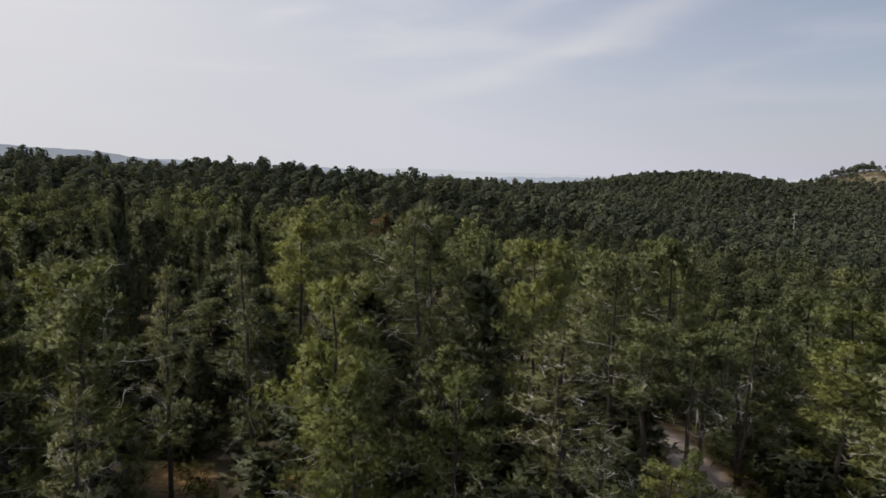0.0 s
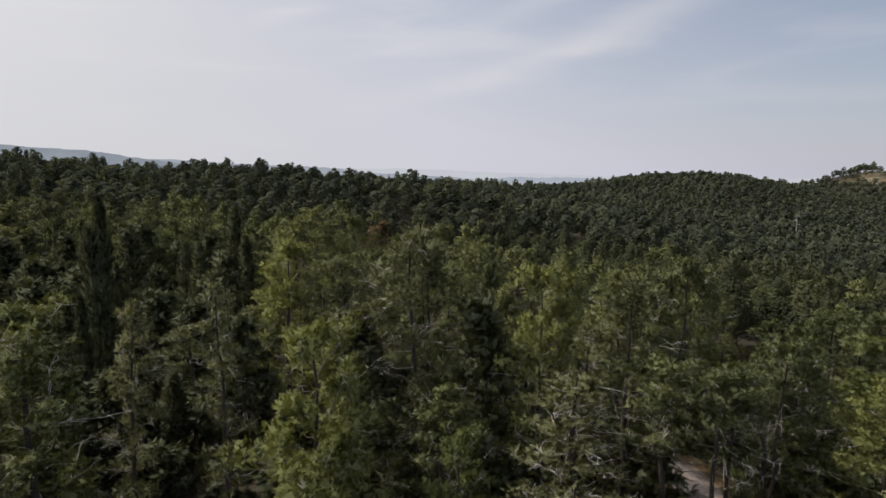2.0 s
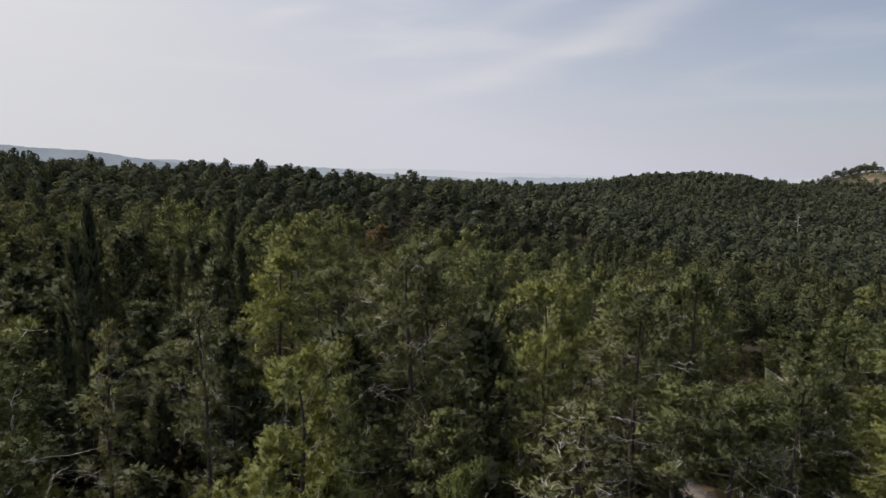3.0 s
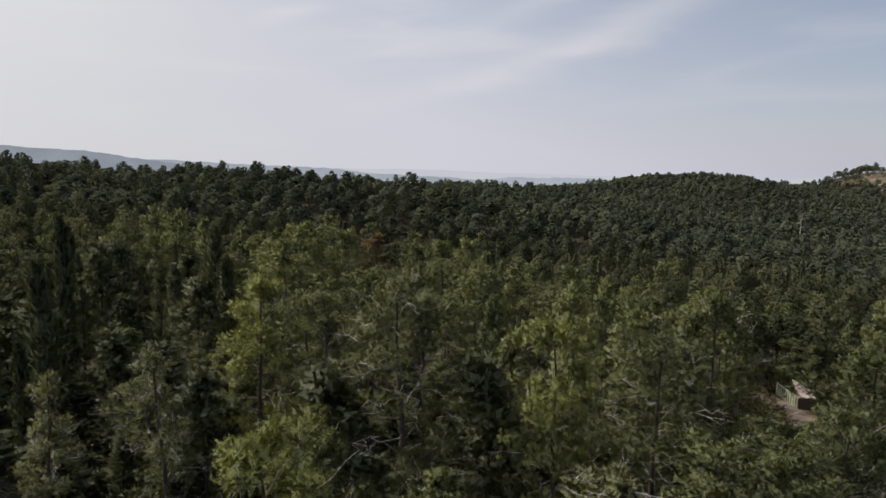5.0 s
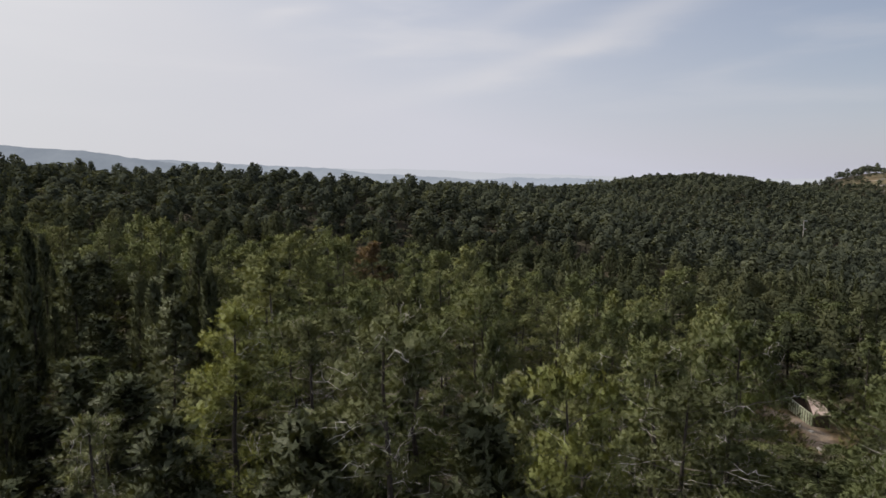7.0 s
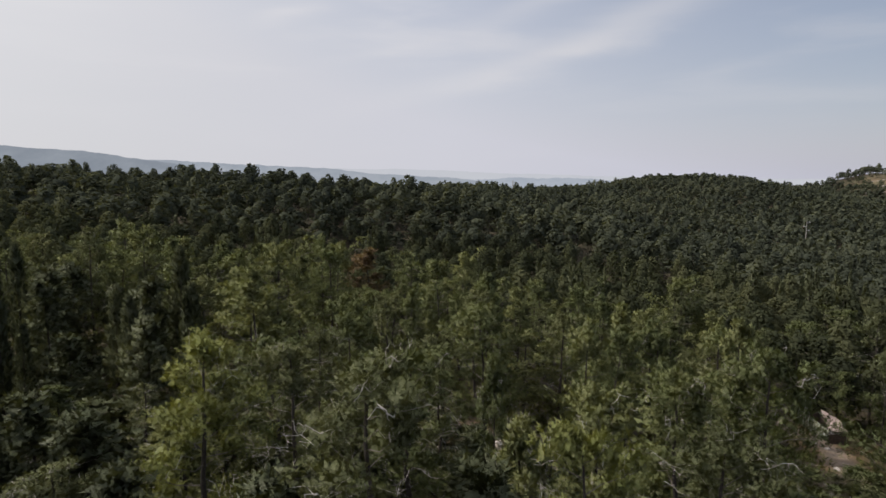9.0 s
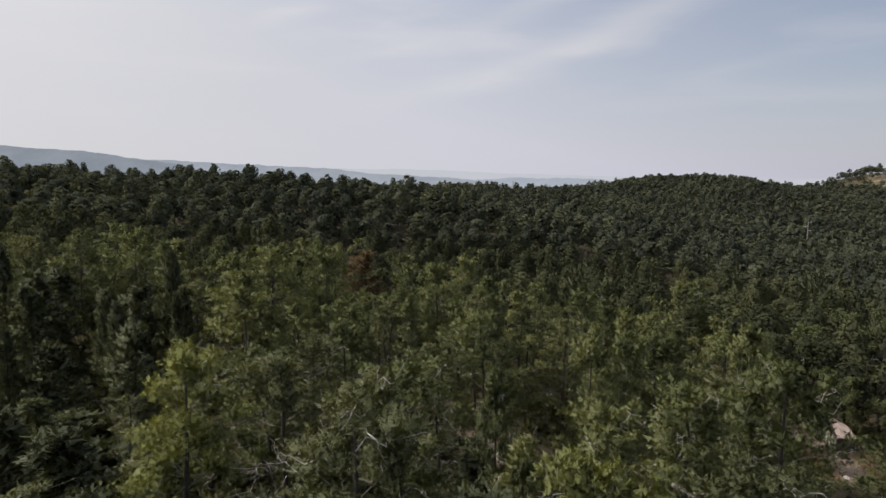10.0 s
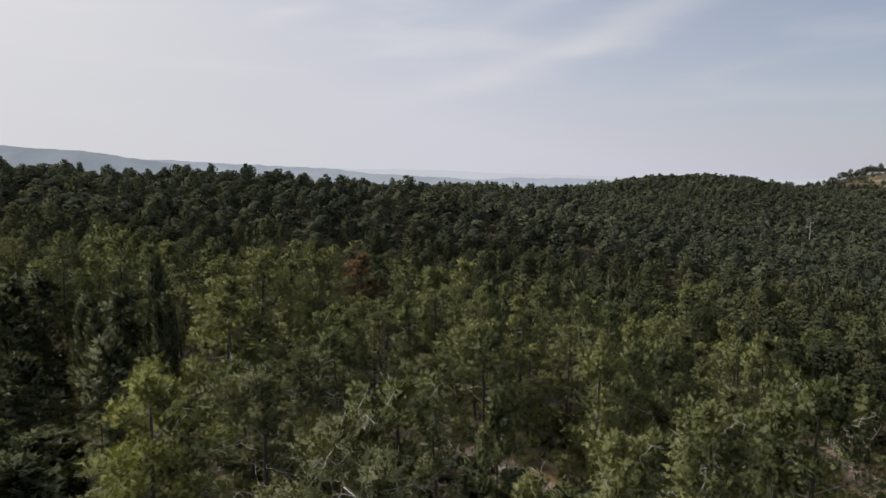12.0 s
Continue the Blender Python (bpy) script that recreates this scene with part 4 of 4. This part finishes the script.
def skip_container():
    """Open steel container: ribbed long sides, end walls, skids, and a loose sheet propped over its front half."""
    root = new("waste_container")
    root.matrix_basis = pose(56.3, 96.9, float(height(56.3, 99.5)) - 0.1, 0, 0, -5)
    w, d, h = 1.16, 7.0, 2.05
    for name, x in (("side_wall", -w), ("side_wall", w)):
        wall = part(name, (box_bm((x - 0.03, 0, 0.18, x + 0.03, d, h), bevel=0.01), DARK_STEEL), root, "faded green ribbed side")
        out = -1 if x < 0 else 1
        for k in range(10):
            y = 0.06 + k * (d - 0.56) / 9
            part("rib", (box_bm((x + min(0.033 * out, 0.13 * out), y, 0.2, x + max(0.033 * out, 0.13 * out), y + 0.44, h - 0.06), bevel=0.03), GREEN_PAINT), wall)
        part("top_rail", (box_bm((x - 0.07, -0.02, h, x + 0.07, d + 0.02, h + 0.11), bevel=0.02), GREEN_PAINT), wall)
    # front end's shade is painted in: dark steel where the sides are green
    part("front_wall", (box_bm((-w + 0.035, -0.03, 0.18, w - 0.035, 0.03, h - 0.05), bevel=0.01), DARK_STEEL), root, "end plate in dark steel, its shade put into the colour")
    part("rear_wall", (box_bm((-w + 0.035, d - 0.03, 0.18, w - 0.035, d + 0.03, h - 0.05), bevel=0.01), DARK_STEEL), root)
    part("floor_plate", (box_bm((-w + 0.035, 0.035, 0.16, w - 0.035, d - 0.035, 0.24)), DARK_STEEL), root)
    for x in (-0.5, 0.5):
        part("skid", (box_bm((x - 0.07, 0.1, -0.02, x + 0.07, d - 0.1, 0.158), bevel=0.01), DARK_STEEL), root)
    part("hook_bar", (box_bm((-0.35, -0.16, 1.1, 0.35, -0.08, 1.2), (-0.35, -0.09, 1.1, -0.27, -0.03, 1.2), (0.27, -0.09, 1.1, 0.35, -0.03, 1.2), bevel=0.01), DARK_STEEL), root)
    # propped sheet, warped
    a, b, c, e = Vector((-0.45, 3.8, 3.80)), Vector((1.95, 3.4, 2.5)), Vector((1.28, -0.15, h + 0.13)), Vector((-1.2, -0.05, h + 0.13))
    bm = bmesh.new()
    n = 8
    layers = []
    for lift in (0.0, 0.05):
        layers.append([[bm.verts.new((e.lerp(c, i / n)).lerp(a.lerp(b, i / n), j / n) + Vector((0, 0, lift + 0.04 * math.sin(i * 1.3 + j * 0.6)))) for i in range(n + 1)] for j in range(n + 1)])
    low, top = layers
    for j in range(n):
        for i in range(n):
            bm.faces.new((top[j][i], top[j][i + 1], top[j + 1][i + 1], top[j + 1][i]))
            bm.faces.new((low[j][i], low[j + 1][i], low[j + 1][i + 1], low[j][i + 1]))
    for j in range(n):
        bm.faces.new((low[j][0], top[j][0], top[j + 1][0], low[j + 1][0]))
        bm.faces.new((low[j][n], low[j + 1][n], top[j + 1][n], top[j][n]))
        bm.faces.new((low[0][j], low[0][j + 1], top[0][j + 1], top[0][j]))
        bm.faces.new((low[n][j], top[n][j], top[n][j + 1], low[n][j + 1]))
    part("cover_sheet", (bm, SHEET), root, "pinkish weathered cover sheet, propped open")
    for x, y, z in ((-0.42, 3.7, 3.72), (1.12, 3.3, 2.72)):
        part("prop", mesh_of_tris("prop", tube([(x, y, h + 0.05), (x, y, z)], (0.04, 0.04), 6), DARK_STEEL), root)
    tagged(root, "faded green open waste container on a gravel stand", "container")


skip_container()

# ---- stones ----


def boulder(x, y, size, squash=0.7):
    bm = bmesh.new()
    bmesh.ops.create_icosphere(bm, subdivisions=3, radius=1)
    seed = Vector((x, y, 3.7))
    for v in bm.verts:
        p = v.co.copy()
        k = 0.8 + 0.5 * noise.noise(p * 1.3 + seed) + 0.3 * noise.noise(p * 3.1 + seed)
        v.co = Vector((p.x * k, p.y * k * 0.85, p.z * k * squash)) * size
    me = bpy.data.meshes.new("limestone_boulder")
    bm.to_mesh(me)
    bm.free()
    me.materials.append(LIMESTONE)
    ob = new("limestone_boulder", me)
    ob.matrix_basis = pose(x, y, float(height(x, y)) + size * squash * 0.25, 0, 0, x * 37 % 360)
    tagged(ob, "pale limestone boulder half sunk in the forest floor", "boulder", "boulders")


for bx, by, size, squash in ((-32.8, 62.4, 0.7, 0.5), (-31.6, 62.0, 0.5, 0.5), (-33.9, 61.4, 0.55, 0.5), (-34.6, 63.0, 0.4, 0.6), (51.2, 86.6, 0.8, 0.45), (52.4, 87.6, 0.6, 0.45), (50.3, 88.0, 0.5, 0.5),
                             (6.4, 72.2, 0.55, 0.5), (7.6, 71.4, 0.4, 0.5), (-40.9, 83.5, 0.7, 1.9), (52.5, 96.0, 0.35, 0.5), (53.4, 94.6, 0.4, 0.4)):
    boulder(bx, by, size, squash)

# ---- power pole in the valley and a far pylon ----


def power_pole():
    x, y = 276.0, 463.0
    z = float(height(x, y))
    top = -8.0 - z
    root = new("power_pole")
    root.matrix_basis = pose(x, y, z - 0.3, 0, 0, 18)
    part("mast", mesh_of_tris("mast", tube([(0, 0, 0), (0, 0, top * 0.5), (0, 0, top)], (0.42, 0.35, 0.26), 8), CONCRETE), root, "pale concrete mast")
    for k, side in enumerate((1, -1, 1)):
        arm_z = top - 0.8 - 3.1 * k
        arm = part("crossarm", (box_bm((0 if side > 0 else -3.4, -0.22, arm_z - 0.22, 3.4 if side > 0 else 0, 0.22, arm_z + 0.22), bevel=0.03), GALVANISED), root)
        tip = 3.2 * side
        part("insulator", mesh_of_tris("insulator", tube([(tip, 0, arm_z - 0.22), (tip, 0, arm_z - 0.6), (tip, 0, arm_z - 1.3)], (0.12, 0.22, 0.12), 6), INSULATOR), arm)
    tagged(root, "pale concrete power pole with three crossarms above the pines", "power pole")


power_pole()


def pylon():
    x, y, tall = 171.0, 1460.0, 58.0
    root = new("transmission_tower")
    root.matrix_basis = pose(x, y, float(height(x, y)) - 0.5, 0, 0, 30)
    for sx, sy in ((-1, -1), (1, -1), (1, 1), (-1, 1)):
        part("leg", mesh_of_tris("leg", tube([(4 * sx, 4 * sy, 0), (1.3 * sx, 1.3 * sy, tall * 0.6), (0.35 * sx, 0.35 * sy, tall)], (0.35, 0.28, 0.2), 4), GALVANISED), root)
    for k in range(9):
        z0, z1 = tall * k / 10, tall * (k + 1) / 10
        r0, r1 = (4 - 4.5 * k / 10 if k < 6 else 1.3), (4 - 4.5 * (k + 1) / 10 if k < 5 else 1.2)
        for i, ((ax, ay), (bx, by)) in enumerate((((-1, -1), (1, -1)), ((1, -1), (1, 1)), ((1, 1), (-1, 1)), ((-1, 1), (-1, -1)))):
            part("brace", mesh_of_tris("brace", tube([(ax * r0, ay * r0, z0), (bx * r1, by * r1, z1)], (0.14, 0.14), 3), GALVANISED), root)
    for k in range(3):
        z = tall * (0.66 + 0.13 * k)
        part("crossarm", (box_bm((-6.5 + k, -0.3, z - 0.3, 6.5 - k, 0.3, z + 0.3)), GALVANISED), root)
    tagged(root, "far steel lattice transmission tower beyond the ridge", "pylon")


pylon()

# ---- terrace walls on the open slope ----
for number, (ax, ay, bx, by, tall) in enumerate(((662, 946, 722, 942, 1.6), (678, 966, 735, 962, 0.7), (700, 988, 752, 985, 0.6))):
    steps = 14
    verts, faces = [], []
    for i in range(steps + 1):
        k = i / steps
        x, y = ax + (bx - ax) * k, ay + (by - ay) * k + 1.6 * math.sin(i * 0.8 + number)
        z = float(height(x, y))
        t = tall * (0.85 + 0.25 * math.sin(i * 2.1 + number))
        verts += [(x, y - 0.5, z - 1.0), (x, y - 0.35, z + t), (x, y + 0.5, z + t), (x, y + 0.7, z - 1.0)]
        if i:
            q = 4 * i
            faces += [(q - 4 + j, q + j, q + (j + 1) % 4, q - 4 + (j + 1) % 4) for j in range(4)]
    faces += [(3, 2, 1, 0), (4 * steps, 4 * steps + 1, 4 * steps + 2, 4 * steps + 3)]
    tagged(new("terrace_wall", mesh_of("terrace_wall", verts, faces, LIMESTONE)), "weathered limestone terrace wall on the open slope", "stone wall", "terrace walls")
